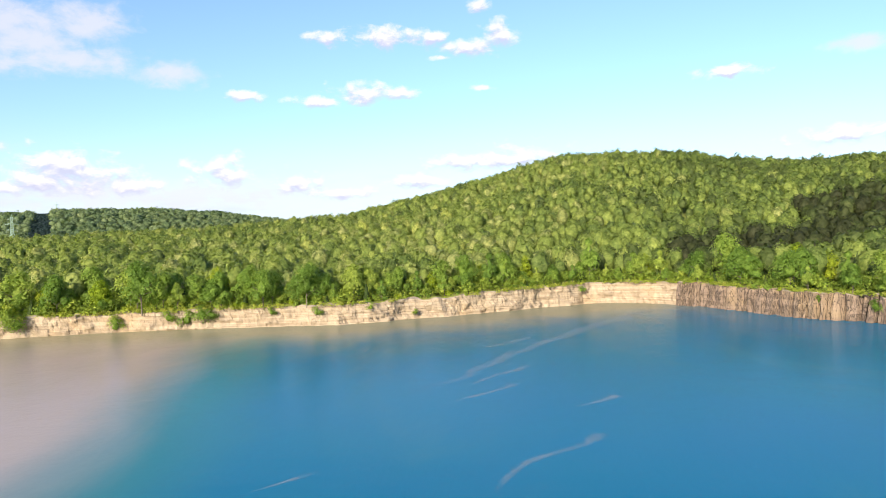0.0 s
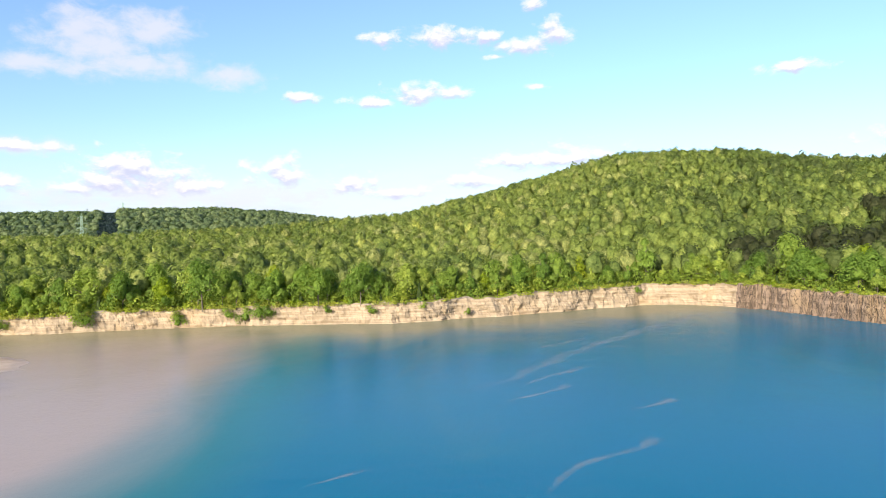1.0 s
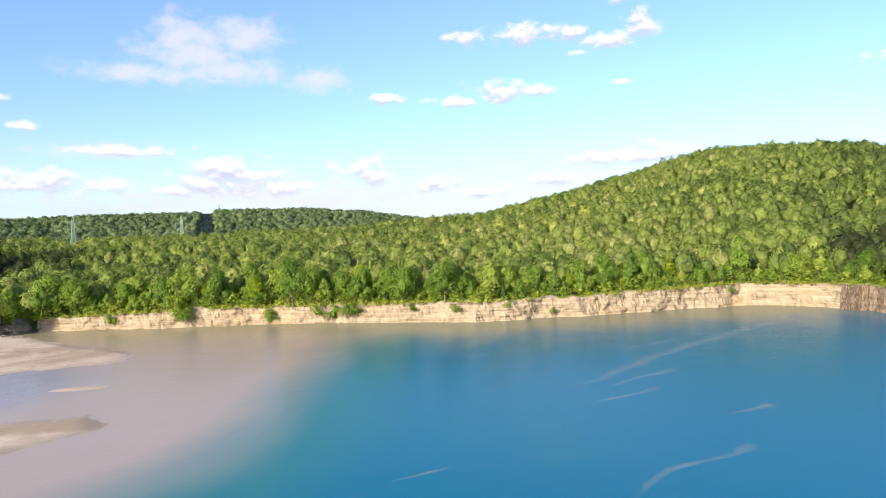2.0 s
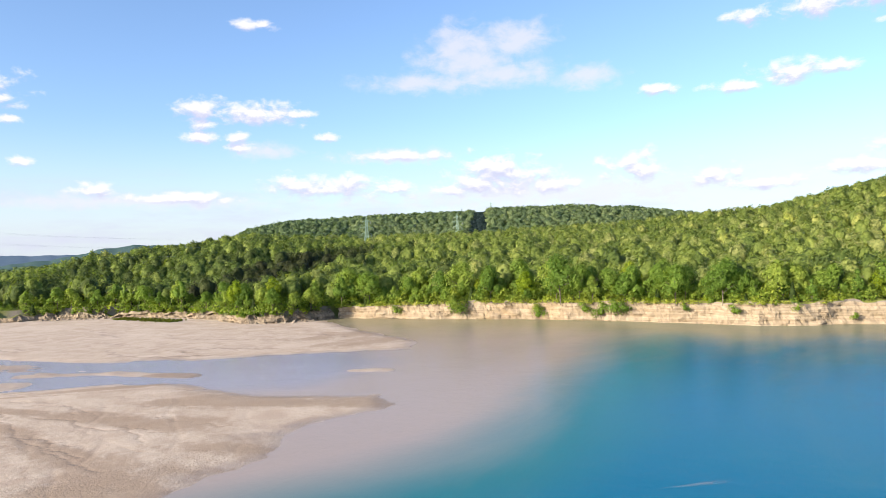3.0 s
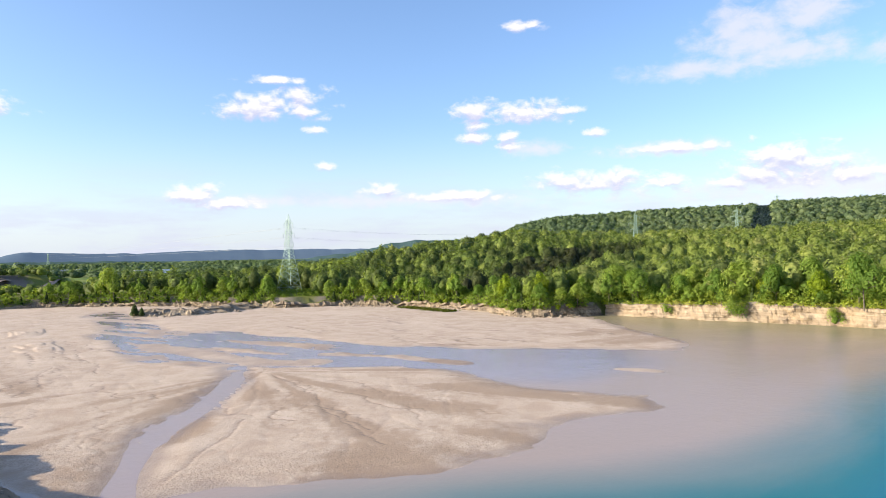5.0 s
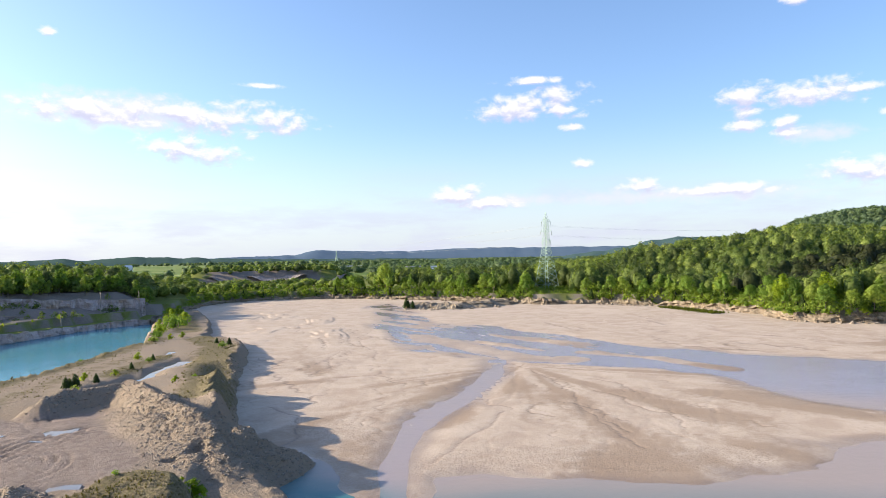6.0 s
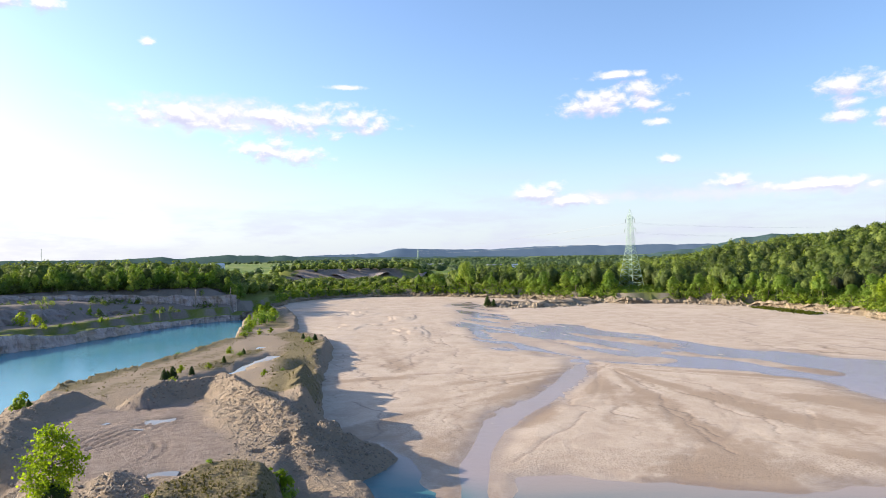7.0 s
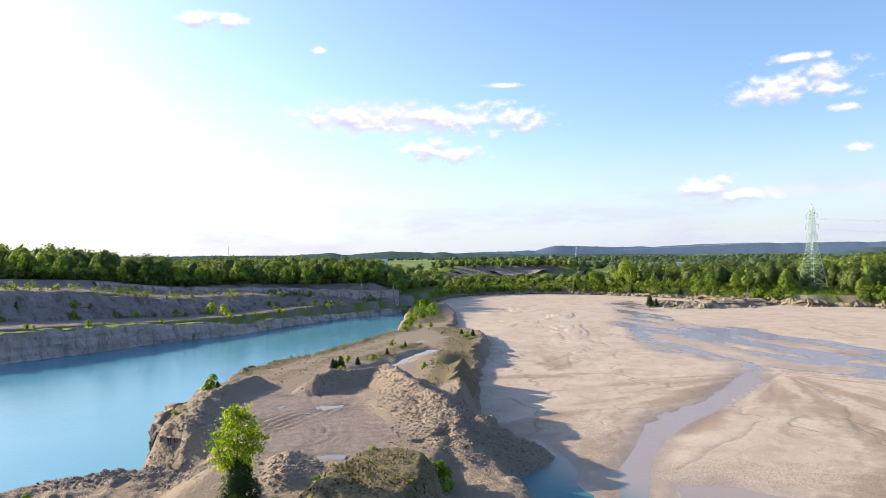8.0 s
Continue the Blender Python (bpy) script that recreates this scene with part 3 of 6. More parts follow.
def rock_wall(name, line, mat, label, top=None, columns=0.0, beds=7, step=0.7, seed=1, back=9.0, lean=0.08, foot=-1.5, ledge=0.7, low=None, verge=None, jag=1.0, rough=0.9, bank=0.0):
    """A quarried face along a line (the quarry to its left): blocks that stand proud, beds, upright joints, and a verge behind its edge."""
    rnd = random.Random(seed)
    pts, sides = resample(line, step)
    rows = beds * 2
    block = [[0.0] * len(pts) for _ in range(beds)]
    for b in range(beds):
        i = 0
        while i < len(pts):
            run = rnd.randint(3, 12)
            push = rnd.uniform(-ledge, ledge) * 0.6
            for k in range(i, min(i + run, len(pts))):
                block[b][k] = push * (0.4 + 0.6 * min(1, 3 * math.sin(math.pi * (k - i + 0.5) / run)))
            i += run
    pillar, i = [0.0] * len(pts), 0
    while i < len(pts):
        run = rnd.randint(2, 7)
        push = rnd.uniform(0.2, 1.0) * columns
        for k in range(i, min(i + run, len(pts))):
            u = (k - i + 0.5) / run
            pillar[k] = push * min(1, 3.2 * math.sin(math.pi * u)) - (0.8 * columns if k == i else 0)
        i += run
    verts, faces = [], []
    notch = 0.0
    for i, (p, s) in enumerate(zip(pts, sides)):
        az = math.degrees(math.atan2(-p.x, p.y))
        h = top(az) if top else float(shelf_height(az))
        base = low(az) if low else foot
        h += (noise.noise((i * step * 0.05, seed, 0)) * 0.9 + noise.noise((i * step * 0.22, seed, 4)) * 0.7) * min(1.0, (h - base) / 6) * jag
        swing = noise.noise((i * step * 0.07, seed, 2)) * 2.2 * min(1.0, (h - base) / 7)
        for r in range(rows + 1):
            b = min(r // 2, beds - 1)
            level = (r // 2 + (0.93 if r % 2 else 0.0)) / beds
            z = base + (h - base) * min(level, 1.0)
            wob = noise.fractal((p.x * 0.22, p.y * 0.22, z * 0.3 + seed * 9), 0.85, 2.0, 6) * rough
            out = block[b][i] * (1 if columns < 0.5 else 0.4) + pillar[i] * (1 - 0.35 * level) + wob * 0.9 + swing - (z - base) * lean
            q = p + s * out
            verts.append((q.x, q.y, z))
        # the verge runs back behind the edge and dips under the ground
        for k, (away, drop) in enumerate(((1.2, 0.05 - 0.5 * bank), (back * 0.45, 0.1 - bank), (back, 0.5 - bank * 0.7))):
            q = p - s * (away + max(0.9, (h - base) * lean))
            lump = noise.noise((q.x * 0.2, q.y * 0.2, seed)) * 0.35
            verts.append((q.x, q.y, h + lump - drop + 0.12))
    n = rows + 4
    for i in range(len(pts) - 1):
        for r in range(n - 1):
            a = i * n + r
            faces.append((a, a + n, a + n + 1, a + 1))
    me = bpy.data.meshes.new(name)
    me.from_pydata(verts, [], faces)
    me.materials.append(mat), me.materials.append(verge or GROUND)
    for f in me.polygons:
        if f.index % (n - 1) >= rows:
            f.material_index = 1
            f.use_smooth = True
    me.update()
    return tagged(new(name, me), label, "rock wall", kind="structure")


rock_wall("wall_north", [(91, 270)] + NORTH_WALL, ROCK, "pale bedded limestone face above the lake", seed=3, columns=0.0, beds=8, step=0.6, lean=0.16, ledge=0.5, rough=1.3, bank=0.9)
rock_wall("wall_east", [(132, 184)] + EAST_WALL[:-1] + [(90, 272)], ROCK_COLUMN, "brown limestone face split into upright columns", seed=7, columns=3.4, beds=5,
          ledge=0.5, step=0.6, lean=0.12, rough=1.2, bank=0.5, jag=1.3)
rock_wall("wall_west", WEST_BANK, ROCK_BANK, "low broken limestone bank at the edge of the silt flat", seed=11, beds=4, columns=0.25, lean=0.75, step=0.8, ledge=1.9, jag=3.0, rough=1.8)
rock_wall("wall_south", SOUTH_WALL, ROCK_POOL, "grey quarried face above the turquoise pool", seed=13, beds=5, columns=1.0, step=0.7, rough=1.9, jag=1.5, lean=0.15, ledge=0.9)
rock_wall("wall_back", BACK_WALL[:-1] + [(132, 184)], ROCK_GREY, "grey quarried face on the lake's far side", seed=17, beds=4, step=2.0)


def bench_wall(name, far, low, high, az_low, az_high, label, seed, lean=0.55, rough=2.4, stone=None):
    """A quarried step that runs round the old workings."""
    line = [tuple((heading(a) * float(far(a)))[:2]) for a in np.arange(az_low, az_high, 1.5)]
    rock_wall(name, line, stone or ROCK_GREY, label, top=high, low=low, seed=seed, beds=6, columns=1.0, lean=lean, back=6.0, step=0.7, rough=rough, jag=1.0, verge=SPOIL)


bench_wall("wall_bench", bench_1, lambda az: float(shelf_height(az)) - 0.6, lambda az: float(shelf_height(az) + rise_1(az)) + 0.1, 101, 134,
           "grey broken rock slope above the pool", 27, lean=1.15, rough=3.0, stone=TALUS)
bench_wall("wall_bench_upper", bench_2, lambda az: float(shelf_height(az) + rise_1(az)) - 0.6,
           lambda az: float(shelf_height(az) + rise_1(az) + rise_2(az)) + 0.1, 97.5, 121, "grey quarried step below the trees", 29, 0.25, 2.0, stone=ROCK_POOL)
bench_wall("wall_far_working", lambda az: 640 + 14 * math.sin(az * 1.7), lambda az: 0.0, lambda az: 10.0 + 1.0 * math.sin(az * 2), 83.5, 94.5,
           "grey rock slope of a far working", 33, lean=3.0, rough=1.6, stone=TALUS)

# ---- woods ----


def lump(rnd, centre, wide, high, fine=1, rough=0.25):
    """A knobbly blob: corners, triangles, and the way each corner faces."""
    ico = bmesh.new()
    bmesh.ops.create_icosphere(ico, subdivisions=fine, radius=1.0)
    off = Vector((rnd.uniform(0, 99), rnd.uniform(0, 99), 0))
    for v in ico.verts:
        k = 1 + rough * (noise.noise(v.co * 1.7 + off) * 1.3 + noise.noise(v.co * 4.1 + off) * 0.8)
        v.co = Vector((centre.x + v.co.x * wide * k, centre.y + v.co.y * wide * k, centre.z + v.co.z * high * k))
    ico.normal_update(), ico.verts.index_update()
    co, nor = [tuple(v.co) for v in ico.verts], [tuple(v.normal) for v in ico.verts]
    tri = [tuple(v.index for v in f.verts) for f in ico.faces]
    ico.free()
    return co, tri, nor


class Crown:
    """Gathers the corners, triangles and shading directions of a crown."""

    def __init__(self):
        self.co, self.tri, self.nor = [], [], []

    def take(self, blob):
        base = len(self.co)
        self.co.extend(blob[0]), self.nor.extend(blob[2])
        self.tri.extend(tuple(base + i for i in t) for t in blob[1])

    def leaf(self, rnd, p, out, size, jitter):
        """A spray of leaves at p that lies across the way out of the crown."""
        n = (out + Vector((rnd.uniform(-1, 1), rnd.uniform(-1, 1), rnd.uniform(-0.5, 1))) * jitter).normalized()
        u = n.orthogonal().normalized()
        u.rotate(Matrix.Rotation(rnd.uniform(0, 6.283), 3, n))
        v, s = n.cross(u), size * rnd.uniform(0.65, 1.3)
        base = len(self.co)
        self.co += [tuple(p + u * s), tuple(p - u * s * 0.5 + v * s * 0.85), tuple(p - u * s * 0.55 - v * s * 0.8)]
        shade = (out * 0.6 + n * 0.4).normalized()
        self.nor += [tuple(shade)] * 3
        self.tri.append((base, base + 1, base + 2))

    def arrays(self):
        return np.array(self.co, np.float32), np.array(self.tri, np.int32), np.array(self.nor, np.float32)


def leaf_cloud(rnd, count, size, wide, high, lobes=6, core=1, pointed=0.0, heart=0.3):
    """A crown of leaf sprays over knobbly lobes, about its foot. core: how fine its inner mass is."""
    crown, centres = Crown(), []
    for k in range(lobes):
        a, u = k * 2.4 + rnd.uniform(-0.5, 0.5), rnd.uniform(0.08, 1.0) if k else 1.0
        reach = wide * 0.36 * math.sin(math.pi * (0.28 + 0.66 * u)) * (1 - pointed * u)
        big = wide * rnd.uniform(0.15, 0.26) * (1 - 0.55 * pointed * u)
        centres.append((Vector((math.cos(a) * reach, math.sin(a) * reach, high * (0.14 + 0.68 * u))), big))
    if core:
        crown.take(lump(rnd, Vector((0, 0, high * 0.47)), wide * heart * (1 - 0.3 * pointed), high * (heart + 0.1), core, 0.4))
    middle = Vector((0, 0, high * 0.4))
    for i in range(count):
        c, reach = centres[i % lobes]
        d = Vector((rnd.gauss(0, 1), rnd.gauss(0, 1), rnd.gauss(0.55, 0.9))).normalized()
        p = c + d * reach * rnd.uniform(0.8, 1.15)
        whole = p - middle
        whole = Vector((whole.x / wide, whole.y / wide, whole.z / high)).normalized()
        crown.leaf(rnd, p, (d * 0.75 + whole * 0.45).normalized(), size, 0.35)
    return crown.arrays()


def crown_mass(rnd, leaves, size, lobes, fine=1):
    """A full round crown for woods, one metre wide and high: overlapping domes of leaf sprays round a solid heart, about its foot."""
    crown = Crown()
    crown.take(lump(rnd, Vector((0, 0, 0.43)), 0.36, 0.4, fine, 0.3))
    domes = [(Vector((0, 0, 0.47)), 0.41, 0.45, 1.0)]
    for k in range(lobes):
        a, u = k * 2.4 + rnd.uniform(-0.5, 0.5), rnd.uniform(0.35, 0.8)
        out = 0.27 * math.sqrt(max(0.05, 1 - ((u - 0.45) / 0.42) ** 2))
        domes.append((Vector((math.cos(a) * out, math.sin(a) * out, u)), rnd.uniform(0.17, 0.24), rnd.uniform(0.15, 0.2), 0.9 / lobes))
    middle = Vector((0, 0, 0.36))
    for k in range(leaves):
        c, wide, high, _ = rnd.choices(domes, [d[3] for d in domes])[0]
        d = Vector((rnd.gauss(0, 1), rnd.gauss(0, 1), rnd.gauss(0.55, 0.8))).normalized()
        p = c + Vector((d.x * wide, d.y * wide, d.z * high)) * rnd.uniform(0.88, 1.06)
        crown.leaf(rnd, p, (d * 0.6 + (p - middle).normalized() * 0.6).normalized(), size, 0.55)
    return crown.arrays()


# a strip between the hill and its spur whose shade is put into the tree tint
SHADE_STRIP = [(-262, 224), (-284, 268), (-300, 322), (-318, 372)]


def scatter(name, spots, kinds, mat, label, rnd):
    """One mesh of many crowns: spots are rows of x, y, z, width, height."""
    spots = np.asarray(spots, np.float32)
    pick = rnd.integers(0, len(kinds), len(spots))
    turn = rnd.uniform(0, 6.283, len(spots)).astype(np.float32)
    own = np.clip(rnd.normal(0.54, 0.2, len(spots)), 0.12, 1).astype(np.float32)
    own = np.clip(own + 0.22 * rolling(spots[:, 0], spots[:, 1], 130, 3, 55), 0.12, 1)
    # tint darkens by bearing, west and east, with the eastern slope's shade in it
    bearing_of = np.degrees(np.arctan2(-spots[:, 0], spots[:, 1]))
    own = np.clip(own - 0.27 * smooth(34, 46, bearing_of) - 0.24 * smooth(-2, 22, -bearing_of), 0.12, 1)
    # dark pine in the east; shade between hill and spur painted as tint
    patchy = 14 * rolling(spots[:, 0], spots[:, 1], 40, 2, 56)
    pines_and_shade = distance_to([(134, 318), (170, 322), (215, 340), (250, 420)], spots[:, 0], spots[:, 1]) < 30 + patchy
    pines_and_shade |= distance_to(SHADE_STRIP, spots[:, 0], spots[:, 1]) < 20 + patchy * 0.6
    own = np.where(pines_and_shade, own * 0.15, own).astype(np.float32)
    cos, tris, nors, tints, base = [], [], [], [], 0
    for k, (co, tri, nor) in enumerate(kinds):
        m = np.where(pick == k)[0]
        if not len(m):
            continue
        c, s = np.cos(turn[m])[:, None], np.sin(turn[m])[:, None]
        x = (co[None, :, 0] * c - co[None, :, 1] * s) * spots[m, 3:4] + spots[m, 0:1]
        y = (co[None, :, 0] * s + co[None, :, 1] * c) * spots[m, 3:4] + spots[m, 1:2]
        z = co[None, :, 2] * spots[m, 4:5] + spots[m, 2:3]
        cos.append(np.stack([x, y, z], -1).reshape(-1, 3))
        nors.append(np.stack([nor[None, :, 0] * c - nor[None, :, 1] * s, nor[None, :, 0] * s + nor[None, :, 1] * c, np.repeat(nor[None, :, 2], len(m), 0)], -1).reshape(-1, 3))
        tris.append((tri[None] + (base + np.arange(len(m)) * len(co))[:, None, None]).reshape(-1, 3))
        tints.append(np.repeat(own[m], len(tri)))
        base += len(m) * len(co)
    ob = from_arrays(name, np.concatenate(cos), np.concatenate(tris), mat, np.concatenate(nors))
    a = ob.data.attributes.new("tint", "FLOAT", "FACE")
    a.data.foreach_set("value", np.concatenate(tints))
    return tagged(ob, label, "woodland", kind="stuff")


def spread(rnd, az_low, az_high, r_low, r_high, gap):
    """Jittered points over a sector, one to each cell."""
    span = r_high + gap
    a = np.radians(np.array([az_low, az_high]))
    xs, ys = np.meshgrid(np.arange(-span, span, gap), np.arange(-span, span, gap))
    xs, ys = xs.ravel() + rnd.uniform(-0.45, 0.45, xs.size) * gap, ys.ravel() + rnd.uniform(-0.45, 0.45, xs.size) * gap
    r, az = np.hypot(xs, ys), np.degrees(np.arctan2(-xs, ys))
    keep = (r > r_low) & (r < r_high) & (az > az_low) & (az < az_high)
    return xs[keep], ys[keep], r[keep], az[keep]


def grow():
    rnd, pr = np.random.default_rng(4), random.Random(4)
    near = [crown_mass(pr, 170, 0.062, 6, 2) for _ in range(10)]
    mid = [crown_mass(pr, 74, 0.085, 4) for _ in range(9)]
    far = [crown_mass(pr, 24, 0.13, 2) for _ in range(6)]
    # the hill and the valley behind the north wall
    x, y, r, az = spread(rnd, -37, 66, 255, 870, 7.5)
    d = -signed(RIM, x, y)
    z = land(x, y)
    crest_at = np.interp(az, (-60, -10, 13, 40, 49, 60), (700, 800, 760, 700, 640, 600))
    keep = (d > 14) & ~clearing(x, y) & ((r < crest_at + 25) | (az > 45))
    x, y, z, r = x[keep], y[keep], z[keep], r[keep]
    size = rnd.uniform(6.0, 11.0, len(x))
    tall = 4.6 + size * rnd.uniform(0.6, 0.95, len(x))
    rows = np.stack([x, y, z + rnd.uniform(-1.0, 3.6, len(x)) - 3.0 * smooth(43, 50, np.degrees(np.arctan2(-x, y))), size, tall], 1)
    close = r < 470
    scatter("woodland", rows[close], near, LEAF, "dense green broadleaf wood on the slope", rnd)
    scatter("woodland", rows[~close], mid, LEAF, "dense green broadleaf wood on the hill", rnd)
    # undergrowth that closes the wood's edge above the cliffs
    low = [leaf_cloud(pr, 80, 0.1, 1.0, 1.0, 9, 0) for _ in range(5)]
    x, y, r, az = spread(rnd, -38, 94.5, 200, 480, 2.4)
    d = -signed(RIM, x, y)
    keep = (d > 1.6 + rolling(x, y, 9, 2, 91) * 2.2) & (d < 15) & (rnd.uniform(0, 1, len(x)) < 0.75) & ~clearing(x, y)
    x, y, az = x[keep], y[keep], az[keep]
    size = rnd.uniform(2.2, 5.4, len(x))
    scatter("undergrowth", np.stack([x, y, np.where(d[keep] < 11, shelf_height(az), land(x, y)) + 0.15, size, size * rnd.uniform(0.6, 1.2, len(x))], 1), low, LEAF_EDGE,
            "bright green undergrowth at the wood's edge", rnd)
    # rank grass and brambles hanging over the edge of the faces
    edge, out = resample([(132, 184)] + EAST_WALL[:-1] + NORTH_WALL, 0.55)
    away = rnd.uniform(-0.9, 3.2, len(edge))
    x, y = np.array([p.x for p in edge]) - np.array([q.x for q in out]) * away, np.array([p.y for p in edge]) - np.array([q.y for q in out]) * away
    keep = rolling(x, y, 12, 3, 88) > -0.25
    x, y, az = x[keep], y[keep], np.degrees(np.arctan2(-x[keep], y[keep]))
    size = rnd.uniform(0.9, 2.6, len(x))
    scatter("undergrowth", np.stack([x, y, shelf_height(az) - 0.35 * size + 0.3, size, size * rnd.uniform(0.6, 1.0, len(x))], 1), low, LEAF_GRASS,
            "rank yellow-green grass and brambles along the cliff's edge", rnd)
    # low growth under the power line
    x, y = rnd.uniform(-400, -325, 420), rnd.uniform(135, 195, 420)
    keep = clearing(x, y) & (-signed(RIM, x, y) > 5)
    x, y = x[keep], y[keep]
    size = rnd.uniform(1.2, 3.0, len(x))
    scatter("undergrowth", np.stack([x, y, land(x, y) - 0.2, size, size * 0.8], 1), low, LEAF_EDGE, "low green scrub round the pylon's feet", rnd)
    # low growth added in the power line's gap through the ridge, its colour carrying the cut's shade
    t, off = rnd.uniform(0, 1, 1500), rnd.uniform(-15, 15, 1500)
    x, y = -765 + 265 * t + off * 0.88, 1360 - 500 * t + off * 0.47
    size = rnd.uniform(5, 8, len(x))
    scatter("undergrowth", np.stack([x, y, land(x, y) - 0.5, size, size], 1), far, LEAF_GAP_SHADE, "low growth below the power line, coloured dark for the gap's shade", rnd)
    # the far ridge and spur
    x, y, r, az = spread(rnd, 6, 62, 950, 1620, 13)
    keep = ~clearing(x, y)
    x, y = x[keep], y[keep]
    size = rnd.uniform(13, 20, len(x))
    scatter("woodland", np.stack([x, y, land(x, y) - 1, size, size * 0.85], 1), far, LEAF_HAZED, "dark green wood on the far ridge", rnd)
    # woods west and south-west of the silt flat, and copses out on the plain
    x, y, r, az = spread(rnd, 58, 140, 300, 620, 8.2)
    d = -signed(RIM, x, y)
    inner = np.interp(az, (58, 80, 92, 96, 98, 106, 112, 119, 124, 140), (300, 300, 325, 350, 350, 340, 336, 338, 336, 330))
    copse = rolling(x, y, 90, 2, 21)
    hollow = (np.abs(az - 88.8) < 5.6) & (r > 520)
    keep = (d > 14) & (r > inner) & ((r < 480) | (copse > -0.05)) & ~hollow & ~clearing(x, y)
    x, y, r, az = x[keep], y[keep], r[keep], az[keep]
    size = rnd.uniform(6.5, 11.0, len(x))
    tall = size * rnd.uniform(1.0, 1.4, len(x)) * np.interp(az, (58, 78, 84, 93, 98, 104, 116, 121, 128), (1.15, 0.95, 0.5, 0.45, 0.8, 0.9, 0.95, 1.0, 1.1))
    rows, close = np.stack([x, y, land(x, y) + 1.0, size, tall], 1), r < 390
    scatter("woodland", rows[close], near, LEAF, "green broadleaf wood beyond the silt flat", rnd)
    scatter("woodland", rows[~close], mid, LEAF, "green broadleaf wood towards the plain", rnd)
    # dark scrub on the broken slopes above the pool
    az, away = rnd.uniform(99, 131, 420), rnd.uniform(-6, 34, 420)
    far_off = bench_1(az) + away
    x, y = -np.sin(np.radians(az)) * far_off, np.cos(np.radians(az)) * far_off
    keep = rolling(x, y, 22, 2, 92) > -0.15
    x, y = x[keep], y[keep]
    size = rnd.uniform(0.8, 2.8, len(x))
    scatter("undergrowth", np.stack([x, y, land(x, y) - 0.3, size, size * rnd.uniform(0.6, 1.3, len(x))], 1), low, LEAF, "dark scrub on the broken rock steps", rnd)
    # thickets at the feet of the trees above the pool
    az = rnd.uniform(98.5, 131, 800)
    away = np.interp(az, (97, 100, 106, 112, 117, 120, 124, 131), (332, 331, 327, 325, 322, 318, 313, 306)) + rnd.uniform(4, 18, 800)
    x, y = -np.sin(np.radians(az)) * away, np.cos(np.radians(az)) * away
    size = rnd.uniform(2.0, 6.0, len(x))
    scatter("undergrowth", np.stack([x, y, land(x, y) - 0.3, size, size * rnd.uniform(0.6, 1.1, len(x))], 1), low, LEAF, "green thickets below the trees above the pool", rnd)
    x, y, r, az = spread(rnd, 82, 96, 656, 720, 9)
    size = rnd.uniform(6, 10, len(x))
    scatter("woodland", np.stack([x, y, land(x, y) - 0.5, size, size * 0.8], 1), far, LEAF, "trees on the edge of a far working", rnd)
    x, y, r, az = spread(rnd, 50, 140, 620, 2600, 21)
    hedge = np.abs(rolling(x, y, 260, 2, 33)) < np.interp(r, (620, 1200, 2600), (0.09, 0.1, 0.16))
    fields = (az > 92.5) & (az < 106) & (r > 1150) & (r < 2300)
    keep = ~fields & ~((np.abs(az - 88.8) < 7) & (r < 660)) & (hedge | (rolling(x, y, 420, 2, 8) > 0.38)) & (rnd.uniform(0, 1, len(x)) < 0.8)
    x, y = x[keep], y[keep]
    size = rnd.uniform(10, 18, len(x))
    scatter("woodland", np.stack([x, y, land(x, y) - 1, size, size * 0.7], 1), far, LEAF_HAZED, "copses and hedgerows on the plain", rnd)


def clearing(x, y):
    """Ground kept free of trees: the power line's gap through the ridge."""
    return (distance_to([(-765, 1360), (-500, 860)], x, y) < 15) | (distance_to([(-380, 167), (-326, 150)], x, y) < 12) | (distance_to([(-438, 546), (-398, 496)], x, y) < 15) | (distance_to([(-469, 769), (-428, 702)], x, y) < 15)


grow()


# ---- hills on the horizon ----


def horizon_hills(name, far, bearings, rises, mat, label):
    """A long ridge with a rounded back, far out on the plain."""
    verts, faces = [], []
    steps = np.arange(bearings[0], bearings[-1], 0.2)
    for a in steps:
        top = HEIGHT + far * math.tan(radians(float(np.interp(a, bearings, rises))))
        top += 5 * noise.noise((a * 0.9, far, 0)) + 2.5 * noise.noise((a * 4.1, far, 0))
        for away, share in ((-260, -0.15), (-150, 0.45), (-60, 0.85), (0, 1.0), (80, 0.85), (240, -0.15)):
            p = heading(float(a)) * (far + away)
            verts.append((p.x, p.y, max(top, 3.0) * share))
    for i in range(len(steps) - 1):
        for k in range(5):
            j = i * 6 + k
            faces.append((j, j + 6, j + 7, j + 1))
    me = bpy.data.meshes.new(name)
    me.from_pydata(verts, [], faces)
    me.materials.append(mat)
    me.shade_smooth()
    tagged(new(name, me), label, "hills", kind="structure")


# the haze of distance is put into both base colours
def haze_material(name, a, b):
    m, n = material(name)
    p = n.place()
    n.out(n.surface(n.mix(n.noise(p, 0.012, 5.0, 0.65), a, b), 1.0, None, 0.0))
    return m


